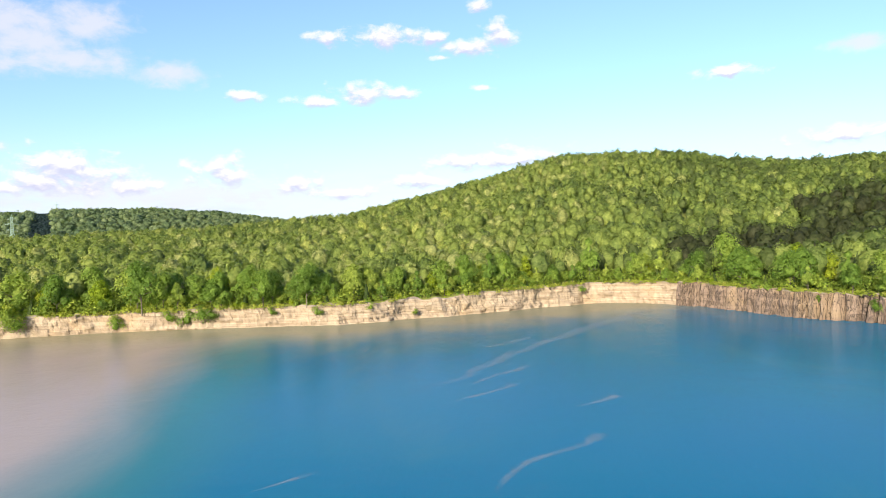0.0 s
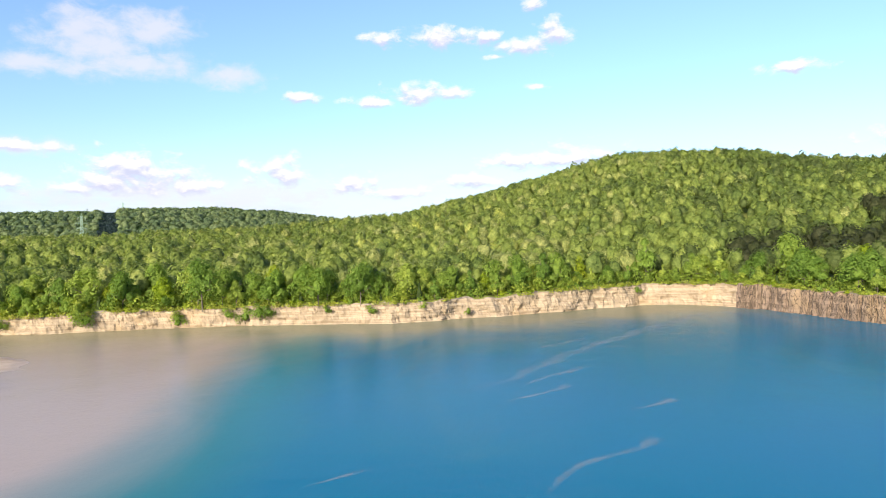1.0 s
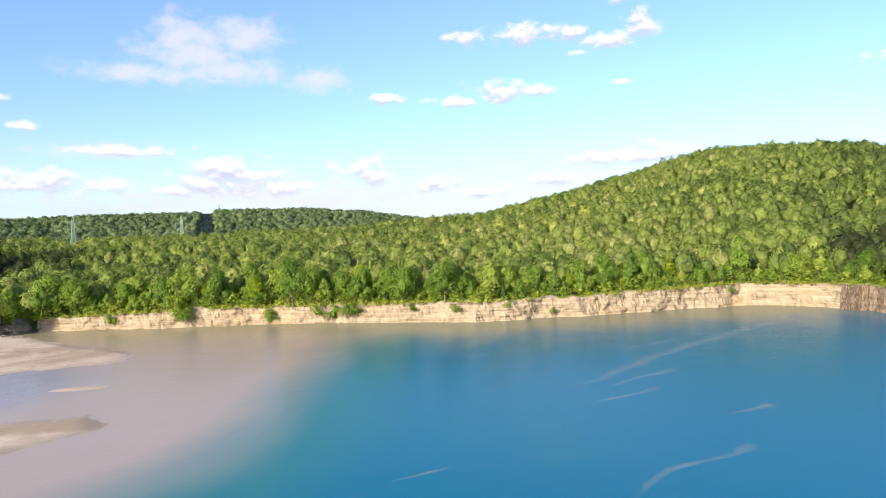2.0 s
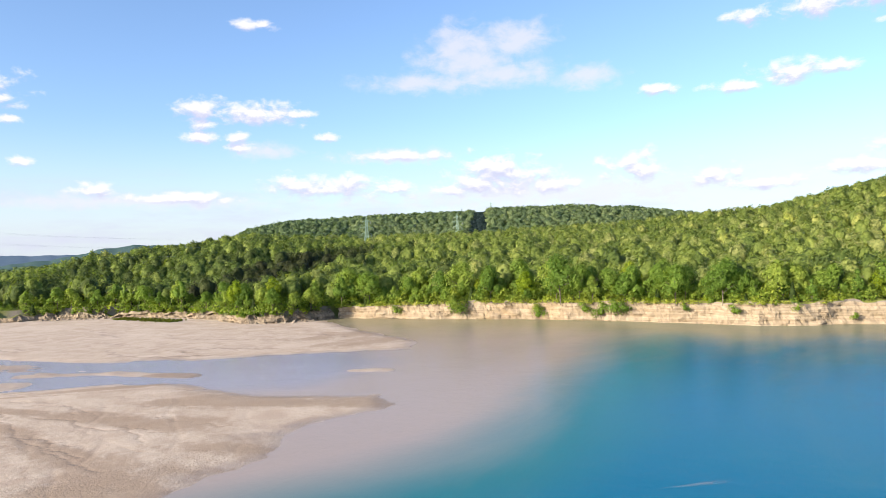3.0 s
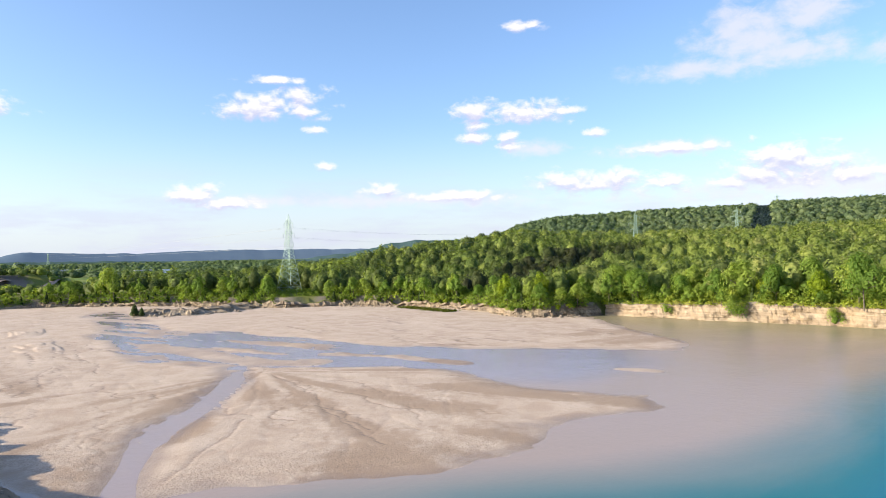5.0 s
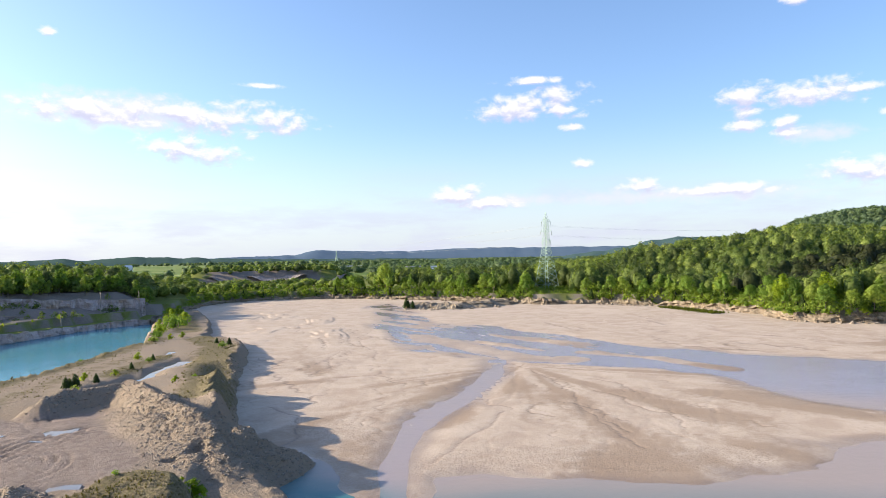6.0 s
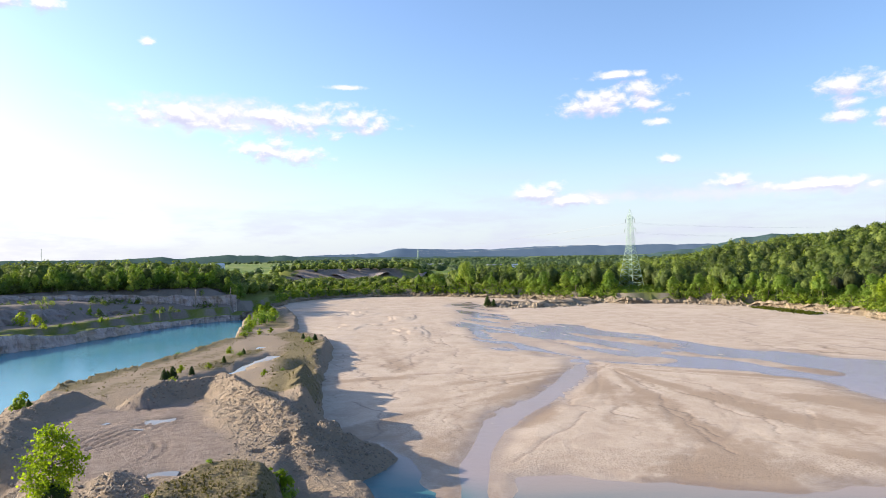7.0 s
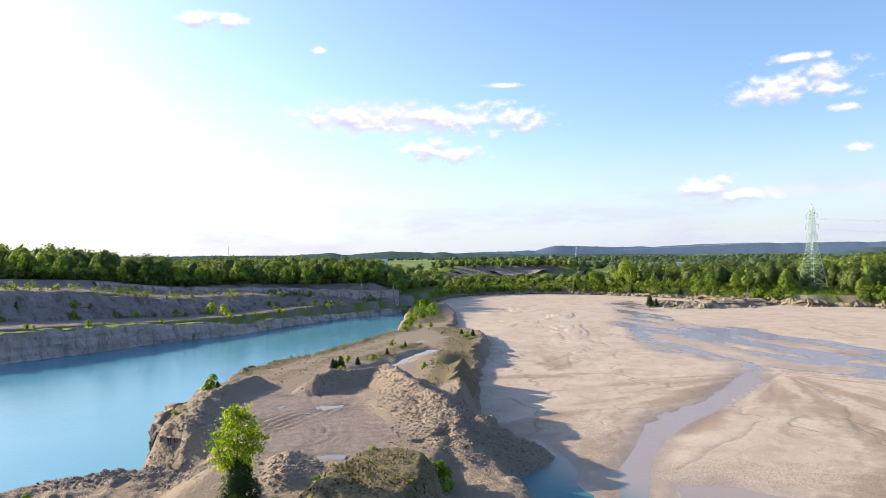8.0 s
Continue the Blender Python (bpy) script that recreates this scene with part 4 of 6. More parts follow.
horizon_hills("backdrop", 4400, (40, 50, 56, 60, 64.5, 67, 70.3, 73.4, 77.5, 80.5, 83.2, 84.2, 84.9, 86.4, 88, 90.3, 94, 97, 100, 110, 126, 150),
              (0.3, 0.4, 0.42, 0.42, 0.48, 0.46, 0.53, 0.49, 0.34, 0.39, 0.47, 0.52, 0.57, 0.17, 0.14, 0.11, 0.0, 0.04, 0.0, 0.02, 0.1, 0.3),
              haze_material("hazed_blue_hills", (0.085, 0.13, 0.19), (0.125, 0.17, 0.22)), "wooded hills on the horizon, coloured blue for haze")
horizon_hills("backdrop_2", 3300, (70, 74, 79, 88, 92.1, 95, 98.1, 99.8, 101.5, 103.4, 105.8, 111, 119, 130),
              (-0.5, -0.3, -0.2, -0.12, 0.03, 0.12, 0.24, 0.14, 0.02, 0.17, 0.03, 0.07, 0.08, 0.1),
              haze_material("distant_green_hills", (0.05, 0.085, 0.075), (0.085, 0.13, 0.11)), "low wooded hills beyond the plain")
horizon_hills("backdrop_3", 2400, (44, 48, 52, 54.8, 55.8, 57.2, 58.8, 60, 62, 66), (0.5, 0.9, 1.05, 1.0, 1.04, 0.97, 0.7, 0.4, 0.1, -0.4),
              haze_material("distant_wooded_spur", (0.05, 0.09, 0.09), (0.085, 0.13, 0.12)), "wooded spur behind the nearer hill")

# ---- the silt flat ----
SILT = [(-73, 97), (-74, 86), (-76, 73), (-68, 65), (-67, 59), (-70, 53), (-69, 47), (-74, 39), (-76, 32), (-80, 27), (-81, 20),
        (-74, 18), (-68, 15), (-70, 11.2), (-76, 10.8), (-86.5, 9.6), (-92.5, 8.6), (-98, 6.4), (-97, 3), (-98, -10), (-150, -12), (-228, -20), (-262, -22), (-330, -44), (-410, -34),
        (-450, -10), (-460, 30), (-440, 74), (-390, 120), (-350, 140), (-340, 150), (-330, 175), (-300, 200), (-240, 205), (-205, 200), (-188, 207),
        (-170, 196), (-150, 184), (-124, 174), (-110, 156), (-131, 137), (-142, 122), (-163, 110), (-163, 98), (-150, 88), (-136, 89), (-122, 94), (-100, 93.5), (-88, 97), (-80, 101)]
RILL_LINES = [[(-152, 60), (-135, 59), (-119, 57), (-108, 53), (-92, 51), (-82, 49)], [(-111, 53), (-104, 55), (-100, 53), (-91, 52)],
         [(-86, 22), (-90, 25), (-97, 31), (-103, 36), (-110, 40)], [(-120, 62), (-112, 64), (-106, 61), (-98, 64), (-90, 61)],
         [(-175, 30), (-190, 33), (-205, 31), (-225, 34), (-240, 40)], [(-133, 66), (-124, 70), (-116, 68)], [(-112, 46), (-107, 43), (-103, 46)],
         [(-98, 3), (-104, 6), (-118, 7), (-126, 3)], [(-155, 12), (-168, 18), (-182, 19), (-198, 26)]]
SILT_X = np.concatenate([np.arange(-452, -190, 1.3), np.arange(-190, -130, 0.6), np.arange(-130, -60, 0.32)])
SILT_Y = np.concatenate([np.arange(-42, -8, 1.3), np.arange(-8, 80, 0.42), np.arange(80, 125, 0.65), np.arange(125, 212, 1.4)])


def rill_walks():
    """Little streams that wander down the flat towards the lake: rows of points with a width and a depth."""
    rnd = random.Random(19)
    walks = []

    def run(x, y, aim, long, wide, deep, child=True):
        pts, turn, phase = [], 0.0, rnd.uniform(0, 6.28)
        bend = rnd.uniform(5, 11)
        for k in range(int(long / 0.35)):
            turn = turn * 0.96 + rnd.gauss(0, 0.045)
            a = aim + turn + 0.75 * math.sin(k * 0.35 / bend * 6.28 + phase) + 0.45 * math.sin(k * 0.35 / bend * 15 + phase * 2)
            x, y = x + math.cos(a) * 0.35, y + math.sin(a) * 0.35
            fade = min(1.0, k / 25, (long / 0.35 - k) / 25)
            pts.append((x, y, wide, deep * fade))
            if child and rnd.random() < 0.011:
                run(x, y, aim + rnd.choice((-0.7, 0.7)), long * rnd.uniform(0.25, 0.5), wide * 0.75, deep * 0.8, False)
        walks.append(pts)

    # the lower bar fans out from the fork of the channels towards the lake
    for k in range(46):
        a = radians(rnd.uniform(-62, 38))
        r = rnd.uniform(6, 55)
        run(-152 + math.cos(a) * r, 60 + math.sin(a) * r, a + rnd.uniform(-0.15, 0.15), rnd.uniform(10, 40), rnd.uniform(0.16, 0.3), rnd.uniform(0.035, 0.08))
    # the long flat beside the spit drains to the branch
    for k in range(34):
        run(rnd.uniform(-330, -130), rnd.uniform(2, 46), radians(rnd.uniform(-28, 24)), rnd.uniform(18, 60), rnd.uniform(0.25, 0.5), rnd.uniform(0.035, 0.08))
    # the upper bar drains east
    for k in range(14):
        run(rnd.uniform(-290, -150), rnd.uniform(105, 180), radians(rnd.uniform(-25, 25)), rnd.uniform(15, 45), rnd.uniform(0.5, 0.9), rnd.uniform(0.05, 0.1))
    for line in RILL_LINES:
        pts, _ = resample(line, 0.35)
        walks.append([(p.x + 1.1 * noise.noise((p.x * 0.25, p.y * 0.25, 1)), p.y + 1.1 * noise.noise((p.x * 0.25, p.y * 0.25, 8)), 0.28, 0.085) for p in pts])
    return walks


def stamp(walks, xs, ys):
    """Carves the walks into a grid: the depth, and how far each corner lies in a rill."""
    deep = np.zeros((len(ys), len(xs)), np.float32)
    for pts in walks:
        for x, y, wide, down in pts:
            i0, i1 = np.searchsorted(xs, (x - 2.6 * wide, x + 2.6 * wide))
            j0, j1 = np.searchsorted(ys, (y - 2.6 * wide, y + 2.6 * wide))
            if i1 > i0 and j1 > j0:
                d = ((xs[None, i0:i1] - x) ** 2 + (ys[j0:j1, None] - y) ** 2) / wide ** 2
                deep[j0:j1, i0:i1] = np.maximum(deep[j0:j1, i0:i1], down * np.exp(-d))
    return deep


RILL_DEPTH = stamp(rill_walks(), SILT_X, SILT_Y)


def silt_height(x, y):
    loose = np.interp(x, (-122, -104), (1.0, 0.3)) + 0.7 * smooth(24, 34, y) * smooth(-122, -104, x)
    d = signed(SILT, x, y) + rolling(x, y, 16, 3, 41) * 3.2 * loose
    d = d + rolling(x, y, 4.5, 3, 40) * 1.5 * (0.35 + 0.65 * loose)
    z = np.clip(d * np.where(d < 4, 0.04, 0.03) + 0.01, -0.9, 0.22) + rolling(x, y, 45, 3, 42) * 0.09 * smooth(0, 14, d) + rolling(x, y, 5, 3, 39) * 0.035
    c = signed(CHANNEL, x, y) + rolling(x, y, 22, 4, 44) * 6
    wet = smooth(-3, 3.5, c)
    flow = rolling(0.92 * x + 0.38 * y, (0.92 * y - 0.38 * x) * 4.2, 30, 4, 43)
    braid = rolling(0.92 * x + 0.38 * y, (0.92 * y - 0.38 * x) * 3.2, 9, 3, 45)
    z = z * (1 - wet) + wet * np.minimum(z, -0.02 + 0.25 * flow + 0.13 * braid)
    b = distance_to(BRANCH, x, y) + rolling(x, y, 14, 3, 46) * np.interp(x, (-140, -110), (1.8, 0.8))
    z = np.minimum(z, np.maximum(-0.028 + 0.035 * braid, (b - np.interp(x, (-140, -105), (2.4, 1.7))) * 0.045))
    # a bar between the strands of the main channel, and a small island where it forks
    for line, wide in (([(-169, 84), (-152, 94), (-132, 101)], 2.6), ([(-158, 55), (-155, 50)], 2.6), ([(-102, 121), (-95, 124.5)], 1.8),
                       ([(-222, 52), (-204, 57), (-182, 61), (-165, 65), (-158, 74)], 5.0)):
        b = distance_to(line, x, y) + rolling(x, y, 9, 3, 49) * 2.2
        z = np.maximum(z, 0.09 - 0.1 * (b / wide) ** 2)
    # fine braided furrows
    web = np.abs(rolling(0.9 * x - 0.4 * y, (0.9 * y + 0.4 * x) * 2.2, 22, 3, 47))
    z = z - 0.05 * np.exp(-(web / 0.035) ** 2) * smooth(2, 10, d)
    # layered scarps left by floods beside the spit
    lap = smooth(0, 30, -x - 205) * smooth(0, 14, 52 - y) * smooth(0, 12, y + 12)
    layers = rolling(x, y * 1.8, 24, 3, 48) * 3
    z = z + lap * 0.22 * (np.maximum(0, np.floor(layers) + smooth(0.75, 1.0, layers - np.floor(layers))))
    return z


def silt_surface(x, y):
    return silt_height(x, y) - RILL_DEPTH


def rill_share(x, y):
    return np.clip(RILL_DEPTH / 0.075, 0, 1)


def damp_silt(x, y):
    """Brown damp streaks: along the water's edge, along rills and in tongues that follow the flow."""
    away = np.arctan2(y - 60, x + 152)
    far = np.hypot(x + 152, y - 60)
    fan = rolling(away * 60, far * 0.35, 9, 4, 95)
    long = rolling(x * 0.3, y * 1.5, 11, 4, 96)
    tongues = np.where(x > -155, fan, long * np.interp(x, (-230, -155), (0.25, 0.8)) - 0.15)
    return np.clip(0.44 + 0.75 * tongues + 0.15 * np.clip(RILL_DEPTH / 0.1, 0, 1), 0, 1)


def coarse_silt(x, y):
    """Where the silt is clotted: by the near shore and in a belt beside the spit."""
    a = np.exp(-(distance_to([(-84, 22), (-84, 34), (-78, 46), (-76, 58)], x, y) / 6.5) ** 2)
    b = np.exp(-(distance_to([(-112, 10), (-100, 14), (-92, 13)], x, y) / 6) ** 2)
    return np.maximum(a, b)


silt = tagged(sheet("floor_silt", SILT_X, SILT_Y, silt_surface, SAND, {"coarse": coarse_silt, "rill": rill_share, "damp": damp_silt}, floor=-0.7),
              "pale beige silt flat cut by shallow channels and rills", "silt flat", kind="structure")

# ---- the spit between lake and pool ----
SPIT = [(-362, -31), (-320, -38), (-300, -36), (-260, -33), (-223, -31), (-204, -35), (-177, -40), (-162, -42), (-147, -48), (-137, -50), (-114, -48), (-104, -48),
        (-93, -46), (-85, -43), (-82, -40), (-80.5, -42), (-79.5, -46.5), (-77, -50.5), (-72, -53), (-60, -58), (-40, -62), (0, -66), (40, -60), (60, -40), (40, -20),
        (0, -8), (-40, 4), (-60, 6), (-74.8, 4.1), (-77.8, 3.5), (-78.5, 0.6), (-80.7, 1), (-86, 5.5), (-90.2, 7.4), (-93.5, 4.9), (-97, 1.5), (-104, -0.7),
        (-115, -1.4), (-134, -2.2), (-141, -3), (-170, -2), (-200, 0), (-219, -2), (-231, -12), (-260, -13), (-300, -15), (-362, -24)]
HILL = [(-69.4, -12.6), (-70.2, -9.6), (-69.0, -7.2), (-64, -6.6), (-56, -7.5), (-52, -14), (-60, -16)]
BERM = [(-122, -18.5), (-116.5, -16.2), (-108.5, -13.2), (-99.7, -9.8), (-90.3, -5.4), (-84, -3.2), (-79, -2.8)]


def spit_height(x, y):
    d = signed(SPIT, x, y) + rolling(x, y, 9, 3, 61) * 1.2 + rolling(x, y, 2.2, 2, 60) * 0.35
    top = np.interp(x, (-330, -260, -215, -180, -142, -133, -105, -85, -60, 0), (1.2, 1.7, 2.2, 3.0, 3.7, 4.2, 4.3, 4.3, 4.2, 4.0))
    top = top + rolling(x, y, 30, 3, 62) * 0.22 + rolling(x, y, 6, 3, 63) * 0.1
    # the outer edge stands higher beside the grassy slab
    top = top - 1.9 * smooth(-166, -160, x) * (1 - smooth(-142, -139.5, x)) * smooth(-12, -5, y)
    top = top + (0.5 * smooth(-15, -10, y) + 1.4 * smooth(-9, -4.5, y)) * smooth(-141, -138, x) * (1 - smooth(-108, -100, x))
    # the near bank by the lake lies lower
    top = top - 1.4 * smooth(-84, -76, x) * smooth(-6.5, -4.5, y)
    slope = 1.25 + 0.8 * (y < -30) - 0.75 * smooth(-106, -98, x) * smooth(-16, -8, y) * (1 - smooth(-82, -79, x))
    z = np.where(d > 0, np.minimum(top, d * slope * (1 + 0.6 * rolling(x, y, 3, 3, 64))), np.maximum(d * 0.6, -2.0))

    def heap(line, tall, wide, seed, sharp=1.0):
        """A tipped heap: a ragged crest with slopes as steep as rubble lies."""
        b = np.maximum(distance_to(line, x, y) + rolling(x, y, 8, 3, seed) * wide * 0.3, 0)
        lumps = 1 + 0.42 * rolling(x, y, 7, 3, seed + 3)
        return tall * lumps * np.clip(1 - (b / wide) ** sharp, 0, 1) * np.interp(x, (-92, -77), (1.0, 0.5))

    heaps = [heap(BERM, 2.6, 4.3, 65), heap(BERM[2:6], 1.5, 6.8, 59),
             heap([(-112, -28.5), (-118, -27), (-119, -23.5), (-121, -20)], 2.0, 3.6, 66),
             heap([(-117, -40), (-109, -41), (-102, -41.5), (-95, -40), (-88, -38), (-84.5, -37)], 1.6, 3.6, 68),
             heap([(-73.5, -21.8), (-70, -20.8), (-66.5, -20)], 1.7, 2.9, 69), heap([(-86, -38), (-80, -33)], 1.0, 4.4, 70),
             heap([(-74, -2.5), (-68, 1.0)], 0.6, 3.0, 71), heap([(-86, -1), (-90, 5)], 0.8, 4.0, 58)]
    pile = np.maximum.reduce(heaps)
    hill = np.clip(2.3 + 0.95 * (signed(HILL, x, y) + rolling(x, y, 5, 3, 67) * 1.0), 0, 2.3 + 0.25 * rolling(x, y, 4, 3, 57))
    # the near edge by the pool drops to a low bar of broken stone
    low = smooth(-84, -79.5, x) * smooth(-28, -36, y)
    z = z + np.maximum(pile, hill)
    z = z * (1 - low) + low * np.minimum(z, 0.85 + 0.3 * rolling(x, y, 8, 3, 73))
    # loose rubble on the slopes
    loose = np.clip(pile * 1.2, 0, 1) + (d > 0.3) * (1 - smooth(2.5, 5.5, d)) + low
    z = z + np.clip(loose, 0, 1) * (0.55 * np.abs(rolling(x, y, 3.0, 3, 74)) + 0.25 * np.abs(rolling(x, y, 1.3, 2, 86)) + 0.3 * grain(x, y, 0.8, 75) * np.maximum(0, grain(x, y, 3.5, 76)) + 0.1 * grain(x, y, 0.42, 77))
    z = z + np.clip(hill, 0, 1) * 0.12 * grain(x, y, 0.6, 78)
    # hollows that hold rain water, and the ditch beside the heap
    for line, bed, deep, wide in POOLS:
        k = np.exp(-(np.maximum(distance_to(line, x, y) + rolling(x, y, 3.5, 3, 72) * wide * 0.5, 0) / wide) ** 2)
        z = z - deep * k if bed is None else z * (1 - k) + np.minimum(z, bed + (z - bed) * 0.12) * k
    # ruts left by digging machines
    z = z - 0.2 * ruts(x, y)
    return z


def ruts(x, y):
    """Curved ruts, 1 at their bottom: where machines have turned beside the heaps."""
    total = 0
    for cx, cy, mid, wide, way in ((-84.5, -27.5, 6.5, 3.0, 0.9), (-113.5, -34.5, 5.5, 2.2, 0.6), (-88, -17, 13, 5.5, -2.2), (-100, -46, 22, 4, 1.0)):
        r = np.hypot(x - cx, y - cy) + 0.5 * rolling(x, y, 5, 2, 79)
        turn = np.arctan2(y - cy, x - cx)
        near = smooth(0.0, 0.5, np.cos(turn - way))
        total = np.maximum(total, np.maximum(0, np.sin(r * 4.6 + 0.6 * np.sin(turn * 3))) * np.exp(-(((r - mid) / wide) ** 2)) * near)
    return total * packed(x, y) * smooth(-0.55, 0.1, rolling(x, y, 6, 3, 87))


def packed(x, y):
    """The trodden floor between the heaps."""
    floor = [(-80, -34), (-74, -24), (-74, -14), (-82, -10), (-92, -14.5), (-103, -18), (-112, -21), (-110, -29), (-112, -36), (-100, -39), (-88, -36)]
    return smooth(-1.5, 2.5, signed(floor, x, y) + rolling(x, y, 5, 3, 82) * 1.2)


POOLS = [([(-140, -24), (-150, -20.5), (-160, -19.5), (-167, -16.5), (-174, -14.5)], 1.9, 0, 2.7), ([(-101.2, -25.6), (-100.2, -23.6), (-101.0, -21.6)], None, 0.3, 1.5),
         ([(-75.5, -16), (-76, -17.5), (-75.4, -19)], None, 0.3, 1.1), ([(-186, -20), (-190, -19)], None, 0.3, 1.6), ([(-100.2, -30.6), (-100, -30)], None, 0.2, 0.7),
         ([(-95, -25), (-95.4, -24.8)], None, 0.15, 0.5)]


def weedy(x, y):
    """Where thin grass has taken hold."""
    a = np.exp(-(distance_to([(-118, -7), (-140, -7.5), (-168, -9), (-200, -8), (-225, -14)], x, y) / 6) ** 2)
    b = np.exp(-(distance_to([(-130, -47), (-150, -45), (-175, -38), (-205, -33), (-228, -28)], x, y) / 7.0) ** 2) * 0.8
    b = np.maximum(b, np.exp(-(distance_to([(-124, -37), (-150, -35), (-182, -27)], x, y) / 5) ** 2) * 0.55)
    c = smooth(-4, 0, signed(HILL, x, y)) * 0.9
    e = np.exp(-(distance_to([(-150, -27), (-165, -24), (-180, -20)], x, y) / 4) ** 2) * 0.8
    f = np.exp(-(distance_to([(-66, -46), (-60, -50)], x, y) / 4) ** 2) + np.exp(-(distance_to([(-250, -20), (-330, -28)], x, y) / 6) ** 2)
    g = np.exp(-(distance_to([(-98, -45), (-92, -44)], x, y) / 3) ** 2)
    return np.clip(np.maximum.reduce([a, b, c, e, f, g]), 0, 1)


spit = tagged(sheet("floor_spit", np.concatenate([np.arange(-364, -150, 0.95), np.arange(-150, -124, 0.5), np.arange(-124, -60, 0.33), np.arange(-60, -24, 0.9)]),
                    np.arange(-62, 10, 0.36), spit_height, SPOIL, {"weeds": weedy, "packed": packed, "rut": ruts}, floor=-1.2),
              "bank of grey-brown spoil heaps and wheel ruts between lake and pool", "spoil bank", kind="structure")


def rain_water(name, line, wide, level, label):
    """A shallow sheet of rain water in a hollow; the ground round it makes its outline."""
    m = bmesh.new()
    pts, sides = resample(line, 1.0)
    left = [m.verts.new(p + s * wide + Vector((0, 0, level))) for p, s in zip(pts, sides)]
    right = [m.verts.new(p - s * wide + Vector((0, 0, level))) for p, s in zip(pts, sides)]
    for i in range(len(pts) - 1):
        m.faces.new((left[i], right[i], right[i + 1], left[i + 1]))
    me = bpy.data.meshes.new(name)
    m.to_mesh(me)
    m.free()
    me.materials.append(PUDDLE)
    return tagged(new(name, me), label, "puddle", kind="structure")


def puddle_material():
    m, n = material("rain_water")
    ripple = n.noise(n.place(), 2.0, 3.0)
    n.out(n.surface((0.2, 0.17, 0.13), 0.04, n.bump(ripple, 0.05, 0.05), 0.5))
    return m


PUDDLE = puddle_material()


def level_of(line, rise):
    p = np.array(line, float)
    return float(np.min(spit_height(p[:, 0], p[:, 1]))) + rise


rain_water("water_3", POOLS[0][0], 4.5, 2.32, "pale rain pond in a ditch on the spoil bank")
for line, _, deep, wide in POOLS[1:]:
    rain_water("puddle", line, wide * 2.2, level_of(line, deep * 0.48), "shallow rain puddle on packed spoil")

rock_wall("outcrop", [(-342, 136), (-324, 115), (-318, 94), (-325, 80), (-332, 71)], ROCK, "low pale rock outcrop standing out of the silt",
          top=lambda az: 2.7, seed=23, beds=4, columns=0.3, lean=2.4, back=6.0, foot=-0.3, ledge=1.5, verge=ROCK, jag=3.0, rough=3.0)


def stone_mesh(rnd):
    b = bmesh.new()
    bmesh.ops.create_icosphere(b, subdivisions=0, radius=1.0)
    squash = Vector((rnd.uniform(0.7, 1.2), rnd.uniform(0.6, 1.0), rnd.uniform(0.45, 0.8)))
    for v in b.verts:
        v.co = v.co * rnd.uniform(0.7, 1.25)
        v.co = Vector((v.co.x * squash.x, v.co.y * squash.y, v.co.z * squash.z + 0.2))
    b.normal_update()
    corners = [v.co.copy() for f in b.faces for v in f.verts]
    normals = [f.normal.copy() for f in b.faces for v in f.verts]
    b.free()
    return np.array(corners, np.float32), np.arange(len(corners), dtype=np.int32).reshape(-1, 3), np.array(normals, np.float32)


def rubble(name, lines, count, low, high, wide, label, rnd, height=spit_height):
    kinds = [stone_mesh(random.Random(80 + i)) for i in range(6)]
    rows = []
    for _ in range(count):
        line = lines[rnd.integers(0, len(lines))]
        k = rnd.integers(0, len(line) - 1)
        t = rnd.uniform()
        x = line[k][0] + (line[k + 1][0] - line[k][0]) * t + rnd.normal() * wide
        y = line[k][1] + (line[k + 1][1] - line[k][1]) * t + rnd.normal() * wide
        s = low + (high - low) * rnd.uniform() ** 3
        rows.append((x, y, 0, s, s))
    rows = np.array(rows, np.float32)
    rows[:, 2] = height(rows[:, 0], rows[:, 1]) - rows[:, 3] * 0.15
    rows = rows[rows[:, 2] > -0.3]
    ob = scatter(name, rows, kinds, STONE, label, rnd)
    ob["category"] = "rubble"
    return ob


def stone_material():
    m, n = material("broken_stone")
    p = n.place()
    grit = n.noise(p, 4.0, 5.0, 0.7)
    own = n.add("ShaderNodeNewGeometry").outputs["Random Per Island"]
    colour = n.mix(own, (0.18, 0.14, 0.1), (0.36, 0.3, 0.24))
    n.out(n.surface(n.mix(n.math("MULTIPLY", grit, 0.4), colour, (0.2, 0.16, 0.12)), 0.9, n.bump(grit, 0.5, 0.05), 0.15))
    return m


STONE = stone_material()
dice = np.random.default_rng(7)
rubble("rubble", [BERM, BERM[2:], [(-104, -13), (-92, -9), (-80, -6)]], 5200, 0.05, 0.27, 2.2, "loose broken limestone on the spoil heap", dice)
rubble("rubble", [[(-84, -38), (-79, -44), (-76, -48)], [(-79, -45), (-77.5, -36), (-74, -28)]], 2600, 0.06, 0.3, 1.6, "loose broken stone by the pool's shore", dice)
rubble("rubble", [[(-97, 1), (-91, 6), (-86, 3), (-81, 0)], [(-112, -28.5), (-119, -26), (-121, -20)], [(-110, -42), (-92, -40), (-85, -37)], [(-170, -3), (-108, -2)],
                  [(-73, -21), (-66, -20)], [(-104, -4), (-95, -2), (-86, 2)], [(-100, -5), (-90, 0), (-82, -1)]], 4600, 0.05, 0.34, 1.7, "loose broken stone along the edge of the spoil bank", dice)
